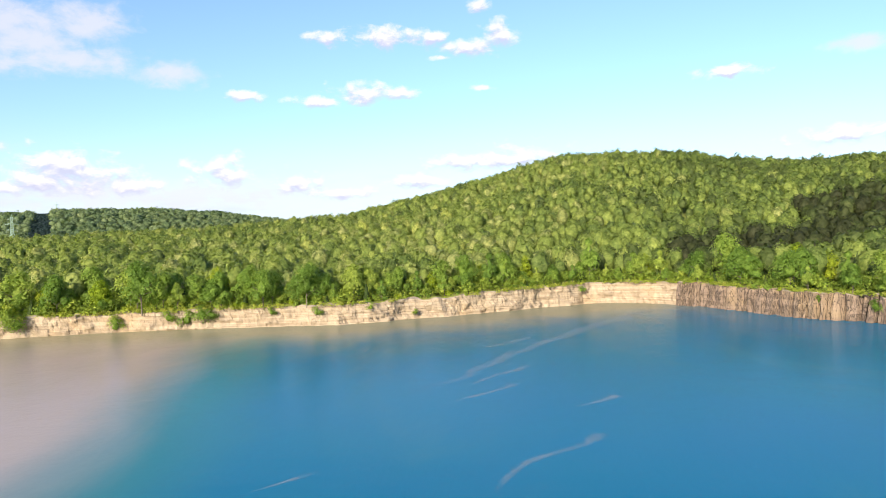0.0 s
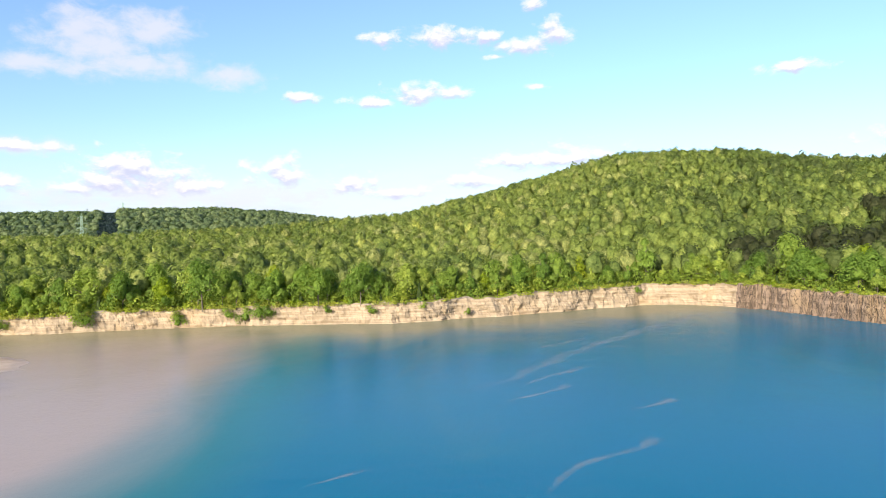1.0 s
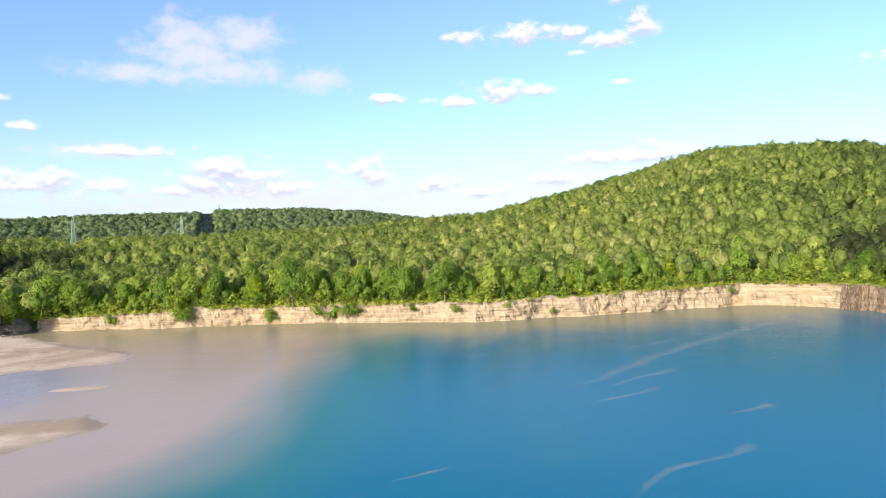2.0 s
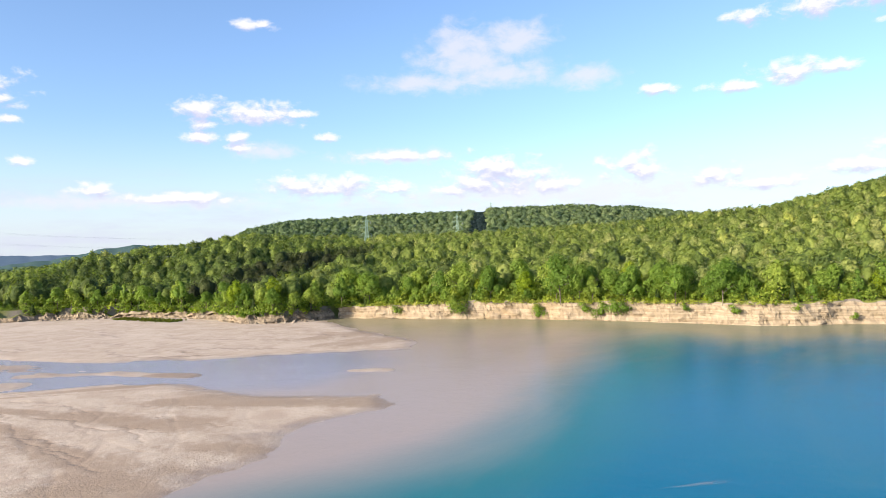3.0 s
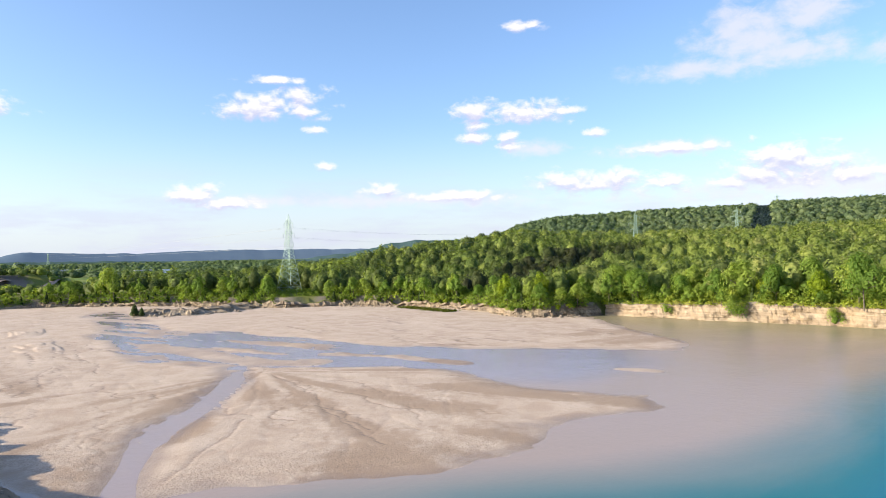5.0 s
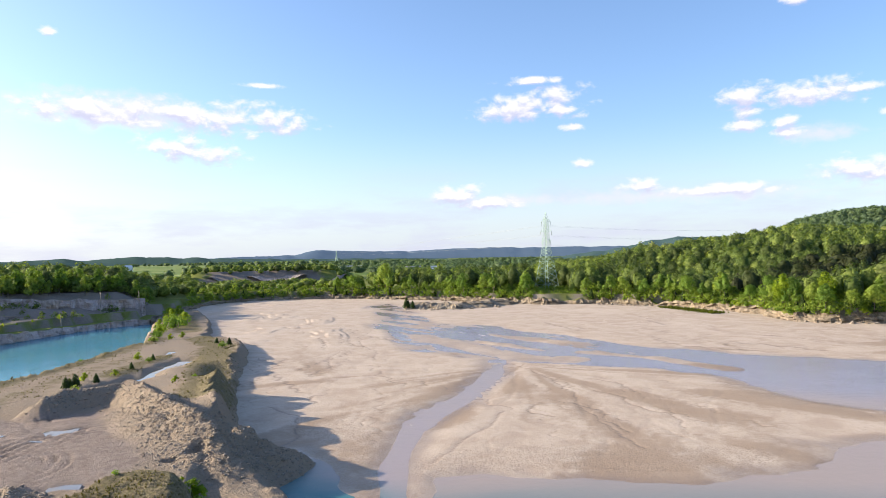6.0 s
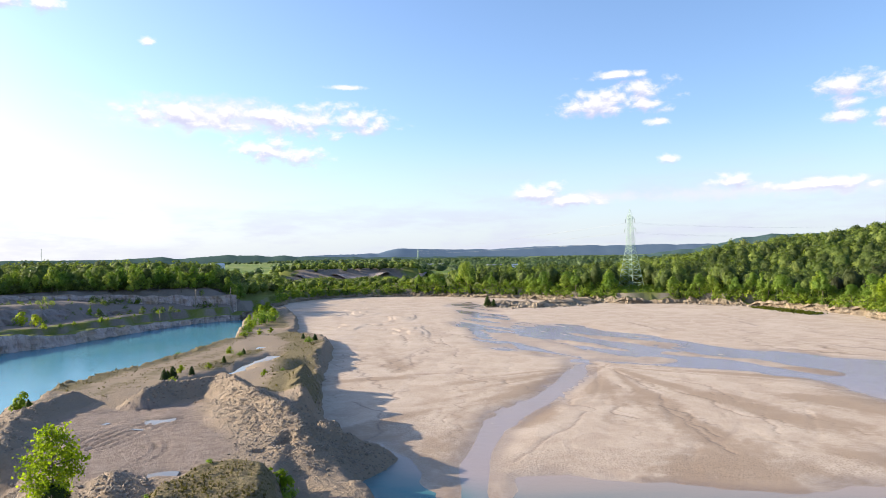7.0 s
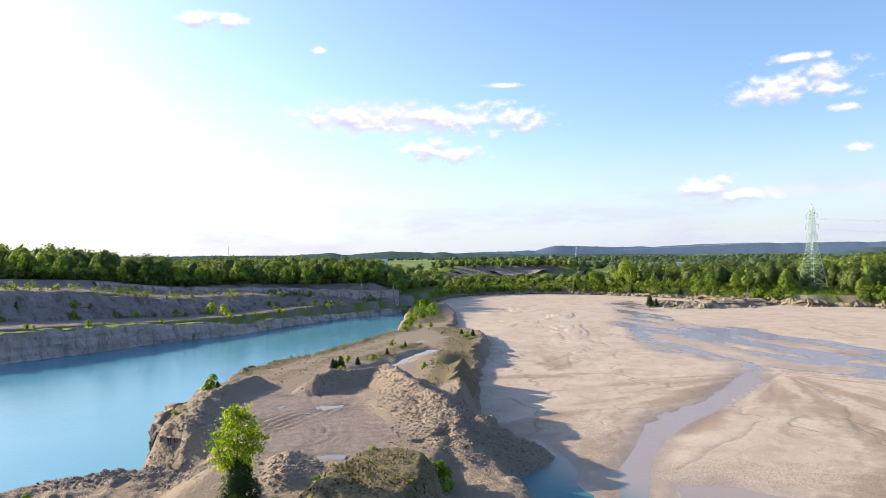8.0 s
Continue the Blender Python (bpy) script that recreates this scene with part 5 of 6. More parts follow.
rubble("rubble", [[(-342, 136), (-324, 115), (-318, 94), (-330, 70)], [(-209, 186), (-198, 194), (-192, 208)], [(-290, 184), (-318, 164)], [(-330, 140), (-385, 102), (-430, 58)]],
       420, 0.2, 1.3, 1.6, "boulders at the foot of the bank", dice, height=lambda x, y: np.maximum(silt_height(x, y), 0.0))
rock_wall("wall_spit", [(-82, -38), (-83.2, -41.5), (-85.5, -43.6), (-93, -46.8), (-104, -48.6), (-114, -48.6), (-120, -49)], ROCK_COLUMN, "brown broken rock face of the spoil bank above the pool",
          top=lambda az: 4.0, seed=37, beds=5, columns=0.5, lean=0.16, back=2.6, step=0.4, ledge=0.5, verge=SPOIL, rough=1.5)

# ---- single trees and shrubs ----


def part(name, bm, mat, parent, label=""):
    """Links a bmesh as one mesh under its thing."""
    me = bpy.data.meshes.new(name)
    bm.to_mesh(me)
    bm.free()
    me.materials.append(mat)
    ob = new(name, me)
    ob.parent = parent
    if label:
        tagged(ob, label)
    return ob


def limb(bm, a, b, r0, r1, sides=6):
    """A tapered round limb from a to b."""
    way = (b - a).normalized()
    u = way.orthogonal().normalized()
    v = way.cross(u)
    rings = []
    for p, r in ((a, r0), (a.lerp(b, 0.5) + u * r0 * 0.25, (r0 + r1) / 2), (b, r1)):
        rings.append([bm.verts.new(p + (u * math.cos(k * 6.2832 / sides) + v * math.sin(k * 6.2832 / sides)) * r) for k in range(sides)])
    for low, high in zip(rings, rings[1:]):
        for k in range(sides):
            bm.faces.new((low[k], low[(k + 1) % sides], high[(k + 1) % sides], high[k]))
    bm.faces.new(rings[-1])


def spire(rnd, count, size, wide, high, pointed):
    """A cedar's crown: sprays all the way down, closest at the bottom."""
    crown = Crown()
    crown.take(lump(rnd, Vector((0, 0, high * 0.38)), wide * 0.3, high * 0.36, 1, 0.3))
    for k in range(count):
        u, a = rnd.random() ** 1.3, rnd.uniform(0, 6.283)
        ragged = 1 + 0.3 * noise.noise((math.cos(a) * 1.6, math.sin(a) * 1.6, u * 5 + high))
        reach = wide * 0.5 * ragged * min(1.0, 0.6 + 3.0 * u) * max(0.04, (1 - u)) ** (0.45 + 0.5 * pointed) * rnd.uniform(0.72, 1.05)
        p = Vector((math.cos(a) * reach, math.sin(a) * reach, high * u))
        crown.leaf(rnd, p, Vector((math.cos(a), math.sin(a), 0.5)).normalized(), size, 0.5)
    return crown.arrays()


def broadleaf(name, tall, wide, rnd, mat, label, category="tree", leaves=1500, size=0.36, pointed=0.25, bare=0.1, lobes=13, group=""):
    """A tree: a tapered trunk with limbs, and a crown of many leaf clumps in lobes."""
    root = tagged(new(name), label, category, group)
    wood = bmesh.new()
    lean = Vector((rnd.uniform(-0.04, 0.04) * tall, rnd.uniform(-0.04, 0.04) * tall, tall * 0.72))
    girth = tall * 0.016
    limb(wood, Vector((0, 0, -0.6)), lean, girth, girth * 0.35)
    for k in range(7):
        u = rnd.uniform(0.3, 0.9)
        a = rnd.uniform(0, 6.283)
        start = lean * u
        end = start + Vector((math.cos(a) * wide * 0.32, math.sin(a) * wide * 0.32, tall * rnd.uniform(0.06, 0.2)))
        limb(wood, start, end, girth * 0.4, girth * 0.12, 5)
    part("trunk", wood, BARK, root)
    if name == "cedar":
        co, tri, nor = spire(rnd, leaves, size, wide, tall * (1 - bare), pointed)
    else:
        co, tri, nor = leaf_cloud(rnd, leaves, size, wide, tall * (1 - bare), lobes, core=1, pointed=pointed, heart=0.19)
    co[:, 2] += tall * bare
    crown = from_arrays("crown", co, tri, mat, nor)
    crown.parent = root
    return root


def bush(name, tall, wide, rnd, mat, label, leaves=260, size=0.25, pointed=0.1, group=""):
    root = tagged(new(name), label, "shrub", group)
    wood = bmesh.new()
    for k in range(4):
        a = k * 1.57 + rnd.uniform(-0.5, 0.5)
        limb(wood, Vector((0, 0, -0.3)), Vector((math.cos(a) * wide * 0.25, math.sin(a) * wide * 0.25, tall * 0.6)), 0.05, 0.02, 4)
    part("stem", wood, BARK, root)
    co, tri, nor = leaf_cloud(rnd, leaves, size, wide, tall, 7, core=1, pointed=pointed, heart=0.19)
    crown = from_arrays("crown", co, tri, mat, nor)
    crown.parent = root
    return root


tr = random.Random(31)
ROW = "trees along the quarry rim"
KINDS = [broadleaf("tree", 12, 9.5, tr, LEAF_NEAR, "sunlit green broadleaf tree on the quarry rim", pointed=0.2, group=ROW),
         broadleaf("tree", 11, 8.2, tr, LEAF_NEAR, "sunlit green broadleaf tree on the quarry rim", pointed=0.35, group=ROW),
         broadleaf("tree", 13, 11.0, tr, LEAF_NEAR, "broad green tree with a lobed crown on the rim", pointed=0.15, lobes=16, group=ROW),
         broadleaf("tree", 13, 6.6, tr, LEAF_NEAR, "slender yellow-green young tree on the rim", pointed=0.55, leaves=1200, group=ROW),
         broadleaf("tree", 10.5, 7.0, tr, LEAF_NEAR, "slender green tree on the quarry rim", pointed=0.5, leaves=1200, bare=0.12, group=ROW)]
CEDARS = [broadleaf("cedar", 6, 2.8, tr, LEAF_CEDAR, "dark green cedar on the quarry rim", leaves=420, size=0.3, pointed=0.75, bare=0.04, group=ROW),
          broadleaf("cedar", 4.5, 2.6, tr, LEAF_CEDAR, "short dark cedar on the quarry rim", leaves=360, size=0.28, pointed=0.6, bare=0.03, group=ROW)]
SHRUBS = [bush("shrub", 2.6, 4.0, tr, LEAF_BRIGHT, "bright green shrub at the cliff's edge", group="shrubs on the rim"),
          bush("shrub", 2.0, 2.8, tr, LEAF_NEAR, "green shrub at the cliff's edge", group="shrubs on the rim"),
          bush("shrub", 3.6, 3.2, tr, LEAF_NEAR, "tall green shrub at the cliff's edge", group="shrubs on the rim")]
used = set()


def plant(kind, x, y, z, scale=1.0, stretch=1.0):
    """Sets the model itself the first time, a copy of it after that."""
    m = pose(x, y, z, 0, 0, tr.uniform(0, 360))
    ob = kind
    if kind in used:
        ob = copy_thing(kind, m)
    used.add(kind)
    ob.matrix_basis = m @ Matrix.Diagonal((scale, scale, scale * stretch, 1))
    return ob


def rim_trees(line, gap, low, high, kinds, size=1.0, shrubs=0.5, cedars=0.35):
    pts, sides = resample(line, gap)
    for i, (p, s) in enumerate(zip(pts, sides)):
        away = tr.uniform(low, high)
        q = p - s * away + Vector((tr.uniform(-2, 2), tr.uniform(-2, 2), 0))
        if clearing(q.x, q.y):
            continue
        z = float(land(np.array(q.x), np.array(q.y)))
        low = float(np.interp(math.degrees(math.atan2(-q.x, q.y)), (82, 85, 95, 98), (1, 0.5, 0.5, 1)))
        plant(tr.choice(kinds), q.x, q.y, z - 0.1, low * size * tr.choice((0.55, 0.7, 0.85, 0.95, 1.05, 1.2)) * tr.uniform(0.9, 1.1), tr.uniform(0.85, 1.15))
        if tr.random() < shrubs:
            q = p - s * tr.uniform(1.6, 4.5) + Vector((tr.uniform(-2, 2), 0, 0))
            z = float(shelf_height(math.degrees(math.atan2(-q.x, q.y))))
            plant(tr.choice(SHRUBS), q.x, q.y, z - 0.5, tr.uniform(0.5, 1.1))
        if tr.random() < cedars:
            q = p - s * tr.uniform(4.0, 8.0) + Vector((tr.uniform(-2, 2), 0, 0))
            z = float(shelf_height(math.degrees(math.atan2(-q.x, q.y))))
            plant(tr.choice(CEDARS), q.x, q.y, z - 0.2, tr.uniform(0.7, 1.15))


rim_trees(NORTH_WALL[2:], 4.6, 8, 13, KINDS, 0.92, 0.9, 0.45)
rim_trees(NORTH_WALL[4:], 5.5, 13, 18, KINDS[:3], 1.05, 0.0, 0.0)
rim_trees([(132, 184)] + EAST_WALL + NORTH_WALL[1:3], 5.0, 8, 13, KINDS + KINDS[2:4], 1.12, 0.5, 0.6)
rim_trees(WEST_BANK[1:9], 4.4, 6, 12, KINDS, 0.85, 0.9, 0.5)
rim_trees(WEST_BANK[8:15], 6.0, 9, 16, KINDS, 0.9, 1.0, 0.6)

# bright trees that stand out of the row, and growth that spills down the face
BRIGHT = [broadleaf("tree", 14, 8.5, tr, LEAF_BRIGHT, "tall yellow-green tree standing out of the row", leaves=1700, lobes=15, group=ROW)]
for az, far, scale in ((17.9, 266, 1.1), (4.6, 268, 0.75), (-3.0, 282, 0.8), (-6.5, 296, 0.95), (1.0, 268, 0.7), (-26.5, 266, 1.15), (-28.5, 264, 1.0), (26.0, 268, 0.9), (29.5, 276, 0.8),
                       (46.2, 296, 0.95), (49.0, 296, 0.9), (-22.2, 285, 0.9), (-16.0, 306, 0.85), (35.5, 288, 0.7)):
    p = heading(az) * far
    plant(BRIGHT[0], p.x, p.y, float(land(np.array(p.x), np.array(p.y))) - 0.2, scale)
SPILL = [bush("climber", 4.6, 6.5, tr, LEAF_NEAR, "green climbing growth spilling down the rock face", leaves=900, size=0.2, group="growth on the rock face")]
for az, z, scale in ((25.0, 1.2, 1.0), (25.1, 3.4, 0.8), (20.1, 2.2, 1.1), (19.0, 3.4, 1.2), (18.4, 4.0, 0.9), (31.3, 3.0, 1.2), (31.8, 4.6, 1.3), (21.4, 3.6, 0.9), (10.3, 4.4, 0.7), (2.4, 2.6, 0.5),
                     (13.8, 5.0, 0.6), (-28.0, 5.2, 0.7), (-31.4, 4.0, 0.8), (36.5, 2.8, 0.8), (6.0, 5.4, 0.6), (-11.0, 6.0, 0.6)):
    way = heading(az)
    hit = next(r for r in np.arange(180, 330, 0.5) if not inside_of(RIM, np.array(way.x * r), np.array(way.y * r)))
    plant(SPILL[0], way.x * (hit - 0.6), way.y * (hit - 0.6), z - 1.2, scale)

# ---- the power line ----


def steel_material(name, light, dark):
    m, n = material(name)
    worn = n.noise(n.place(), 0.8, 4.0)
    n.out(n.surface(n.mix(worn, dark, light), 0.55, None, 0.4, 0.25))
    return m


STEEL = steel_material("galvanised_steel", (0.3, 0.42, 0.33), (0.2, 0.29, 0.23))
GLASS_STRING = steel_material("insulator_glaze", (0.35, 0.4, 0.36), (0.22, 0.26, 0.24))


def bar(bm, a, b, thick):
    """A square steel bar."""
    a, b = Vector(a), Vector(b)
    way = (b - a).normalized()
    u = way.orthogonal().normalized() * thick
    v = way.cross(u)
    low = [bm.verts.new(a + p) for p in (u, v, -u, -v)]
    high = [bm.verts.new(b + p) for p in (u, v, -u, -v)]
    for k in range(4):
        bm.faces.new((low[k], low[(k + 1) % 4], high[(k + 1) % 4], high[k]))
    bm.faces.new(low[::-1]), bm.faces.new(high)


def pylon(tall, foot, waist_at, waist, arms, thick, label):
    """A lattice tower: four legs that lean in to a waist, braced faces, cross-arms with hanging insulators, an earth-wire peak."""
    root = tagged(new("pylon"), label, "pylon", "pylons of the power line")
    top_at, top = tall * 0.93, waist * 0.6

    def half(z):
        return (foot + (waist - foot) * z / waist_at) / 2 if z < waist_at else (waist + (top - waist) * (z - waist_at) / (top_at - waist_at)) / 2

    corner = ((1, 1), (-1, 1), (-1, -1), (1, -1))

    def at(k, z):
        return Vector((corner[k % 4][0] * half(z), corner[k % 4][1] * half(z), z))

    for k in range(4):
        b = bmesh.new()
        bar(b, at(k, -0.5), at(k, waist_at), thick), bar(b, at(k, waist_at), at(k, top_at), thick * 0.8)
        part("leg", b, STEEL, root)
    levels = [0, 0.16, 0.31, 0.44, 0.55, 0.65, 0.74, 0.82, 0.88, 0.94, 1.0]
    levels = [waist_at * v for v in levels] + [waist_at + (top_at - waist_at) * v / 8 for v in range(1, 9)]
    for k in range(4):
        b = bmesh.new()
        for low, high in zip(levels, levels[1:]):
            bar(b, at(k, low), at(k + 1, high), thick * 0.55), bar(b, at(k + 1, low), at(k, high), thick * 0.55)
            bar(b, at(k, high), at(k + 1, high), thick * 0.55)
        part("bracing", b, STEEL, root)
    b = bmesh.new()
    for k in range(4):
        bar(b, at(k, top_at), Vector((0, 0, tall)), thick * 0.6)
    part("peak", b, STEEL, root)
    for z, reach in arms:
        for side in (1, -1):
            b = bmesh.new()
            tip = Vector((side * reach, 0, z))
            h = half(z)
            for w in (h, -h):
                bar(b, Vector((side * h, w, z - 0.2)), tip, thick * 0.55)
                bar(b, Vector((side * half(z + 1.6), w, z + 1.6)), tip, thick * 0.5)
            for u in (0.35, 0.7):
                bar(b, Vector((side * (h + (reach - h) * u), h * (1 - u), z)), Vector((side * (h + (reach - h) * u), -h * (1 - u), z)), thick * 0.4)
            arm = part("crossarm", b, STEEL, root)
            b = bmesh.new()
            for k in range(9):
                bmesh.ops.create_cone(b, cap_ends=True, segments=8, radius1=0.2, radius2=0.09, depth=0.22, matrix=Matrix.Translation(tip + Vector((0, 0, -0.2 - 0.24 * k))))
            part("insulator", b, GLASS_STRING, arm, "string of glazed insulator discs")
    return root


def bearing(az, far, z):
    v = heading(az) * far
    return Vector((v.x, v.y, z))


ARMS = ((40.5, 3.2), (35.0, 3.9), (29.5, 3.2))
main_pylon = pylon(46, 10.5, 27, 3.0, ARMS, 0.1, "pale green steel lattice pylon at the edge of the silt flat")
main_pylon.matrix_basis = pose(-378, 166, 3.6, 0, 0, 28)
FAR_ARMS = ((40.0, 4.2), (34.0, 6.6), (28.0, 5.0))
wide_pylon = pylon(45, 9.5, 27, 3.0, FAR_ARMS, 0.26, "pale steel lattice pylon rising out of the wood")
SPOTS = [(main_pylon, bearing(66.3, 413, 3.6), ARMS, 28)]
p = bearing(38.7, 700, 17)
wide_pylon.matrix_basis = pose(p.x, p.y, p.z, 0, 0, 48)
SPOTS.append((wide_pylon, p, FAR_ARMS, 48))
for az, far, z, turn in ((31.35, 900, 28.5, 30), (28.6, 1490, 82, 30)):
    p = bearing(az, far, z)
    SPOTS.append((copy_thing(wide_pylon, pose(p.x, p.y, p.z, 0, 0, turn)), p, FAR_ARMS, turn))
p = bearing(83.2, 3000, 6)
SPOTS.insert(0, (copy_thing(wide_pylon, pose(p.x, p.y, p.z, 0, 0, 20)), p, FAR_ARMS, 20))
CABLE = steel_material("cable", (0.3, 0.32, 0.34), (0.2, 0.22, 0.24))


def cable(a, b, sag, thick):
    bm = bmesh.new()
    last = None
    steps = 16
    for k in range(steps + 1):
        u = k / steps
        p = a.lerp(b, u) - Vector((0, 0, sag * 4 * u * (1 - u)))
        if last:
            bar(bm, last, p, thick)
        last = p
    me = bpy.data.meshes.new("power_cable")
    bm.to_mesh(me)
    bm.free()
    me.materials.append(CABLE)
    tagged(new("power_cable", me), "thin sagging cable strung between steel pylons", "cable", "cables of the power line")


for (_, a, arms_a, turn_a), (_, b, arms_b, turn_b) in zip(SPOTS, SPOTS[1:]):
    for (za, ra), (zb, rb) in zip(arms_a, arms_b):
        for side in (1, -1):
            pa = Matrix.Translation(a) @ pose(0, 0, 0, 0, 0, turn_a) @ Vector((side * ra, 0, za - 2.3))
            pb = Matrix.Translation(b) @ pose(0, 0, 0, 0, 0, turn_b) @ Vector((side * rb, 0, zb - 2.3))
            long = (pb - pa).length
            cable(pa, pb, long * (0.022 if long < 1500 else 0.0008), 0.02 if long < 1500 else 0.045)

# ---- poles and far buildings ----
WOOD = steel_material("weathered_pole", (0.3, 0.26, 0.22), (0.18, 0.15, 0.12))
WHITE = steel_material("white_sheet_metal", (0.78, 0.79, 0.8), (0.62, 0.63, 0.65))
CONCRETE = steel_material("concrete", (0.5, 0.46, 0.42), (0.36, 0.33, 0.3))
ROOF = steel_material("grey_roofing", (0.4, 0.4, 0.42), (0.26, 0.26, 0.28))
DARK_GLASS = steel_material("dark_window", (0.05, 0.06, 0.07), (0.03, 0.035, 0.04))


def utility_pole(x, y, z, tall):
    root = tagged(new("utility_pole"), "grey weathered wooden pole on the old quarry floor", "pole", "poles by the pool")
    b = bmesh.new()
    limb(b, Vector((0, 0, -0.6)), Vector((0, 0, tall)), 0.2, 0.13, 8)
    part("post", b, WOOD, root)
    b = bmesh.new()
    bar(b, (-1.0, 0, tall - 0.6), (1.0, 0, tall - 0.6), 0.07)
    part("crossarm", b, WOOD, root)
    root.matrix_basis = pose(x, y, z, 0, 0, 25)


for x, y, tall in ((-307, -57, 8.5), (-322, -45, 8.0), (-284, -66, 5.5)):
    utility_pole(x, y, max(1.2, float(ground_height(np.array(float(x)), np.array(float(y))))), tall)


def box(bm, x0, y0, z0, x1, y1, z1):
    got = bmesh.ops.create_cube(bm, size=1.0)["verts"]
    for v in got:
        v.co = Vector((x0 + (v.co.x + 0.5) * (x1 - x0), y0 + (v.co.y + 0.5) * (y1 - y0), z0 + (v.co.z + 0.5) * (z1 - z0)))


def shed(az, far, long, deep, tall, wall, label, pitch=0.25, windows=5):
    """A gabled building: walls, a roof that overhangs, doors and windows set proud of the wall."""
    root = tagged(new("farm_building"), label, "building", "buildings on the plain")
    b = bmesh.new()
    box(b, -long / 2, -deep / 2, -1, long / 2, deep / 2, tall)
    part("wall", b, wall, root)
    b = bmesh.new()
    up = deep * pitch
    a = [b.verts.new((sx * (long / 2 + 0.6), sy, z)) for sx in (-1, 1) for sy, z in ((-deep / 2 - 0.6, tall), (0, tall + up), (deep / 2 + 0.6, tall))]
    low = [b.verts.new(v.co - Vector((0, 0, 0.25))) for v in a]
    for s in (a, low):
        b.faces.new((s[0], s[1], s[4], s[3])), b.faces.new((s[1], s[2], s[5], s[4]))
    for i, j in ((0, 1), (1, 2), (3, 4), (4, 5), (0, 3), (2, 5)):
        b.faces.new((a[i], a[j], low[j], low[i]))
    b.faces.new((low[0], low[1], low[2])), b.faces.new((low[3], low[4], low[5]))
    part("roof", b, ROOF if wall is not WHITE else WHITE, root)
    for k in range(windows):
        b = bmesh.new()
        x = -long / 2 + (k + 0.5) * long / windows
        box(b, x - 0.9, -deep / 2 - 0.06, 1.0, x + 0.9, -deep / 2 + 0.02, 2.6)
        part("window", b, DARK_GLASS, root)
    p = heading(az) * far
    root.matrix_basis = pose(p.x, p.y, float(land(np.array(p.x), np.array(p.y))) , 0, 0, az + 180 + 14)


shed(102.3, 1150, 26, 12, 6, WHITE, "long white metal shed among trees on the plain")
shed(104.0, 1050, 16, 9, 4.5, WHITE, "white metal shed among trees on the plain")
shed(106.9, 1010, 18, 12, 6, WHITE, "low white shed among trees on the plain", windows=3)
shed(75.3, 820, 10, 7, 5, WHITE, "white gabled house beyond the wood", 0.5, 3)
shed(77.0, 860, 18, 10, 5, CONCRETE, "grey works building beyond the wood", 0.3, 4)
shed(82.5, 1000, 20, 10, 5, CONCRETE, "grey works building on the plain", 0.3, 4)
shed(98.9, 1500, 26, 14, 7, WHITE, "white barn on the far plain", 0.3, 3)


def silo_group(az, far, count, tall, radius, label):
    root = tagged(new("silo"), label, "silo", "silos on the plain")
    for k in range(count):
        b = bmesh.new()
        bmesh.ops.create_cone(b, cap_ends=True, segments=20, radius1=radius, radius2=radius, depth=tall, matrix=Matrix.Translation((k * radius * 2.1, 0, tall / 2)))
        tower = part("tower", b, CONCRETE, root)
        b = bmesh.new()
        bmesh.ops.create_cone(b, cap_ends=True, segments=20, radius1=radius * 1.04, radius2=radius * 0.25, depth=radius * 0.6, matrix=Matrix.Translation((k * radius * 2.1, 0, tall + radius * 0.3)))
        part("cap", b, ROOF, tower)
    p = heading(az) * far
    root.matrix_basis = pose(p.x, p.y, float(land(np.array(p.x), np.array(p.y))) - 1, 0, 0, az)


silo_group(109.6, 900, 3, 19, 3.2, "group of brown concrete silos above the trees")
silo_group(107.5, 930, 2, 15, 2.6, "pair of grey concrete silos above the trees")
silo_group(81.4, 960, 2, 9, 1.6, "pair of slim grey silos beyond the wood")


def mast(az, far, tall):
    root = tagged(new("radio_mast"), "thin steel radio mast on the horizon", "mast")
    b = bmesh.new()
    for k in range(3):
        a = k * 2.094
        bar(b, (math.cos(a) * 0.5, math.sin(a) * 0.5, 0), (math.cos(a) * 0.3, math.sin(a) * 0.3, tall), 0.12)
    part("leg", b, STEEL, root)
    p = heading(az) * far
    root.matrix_basis = pose(p.x, p.y, float(land(np.array(p.x), np.array(p.y))))


mast(110.8, 1100, 38)

# ---- growth on the spit and round the pool ----


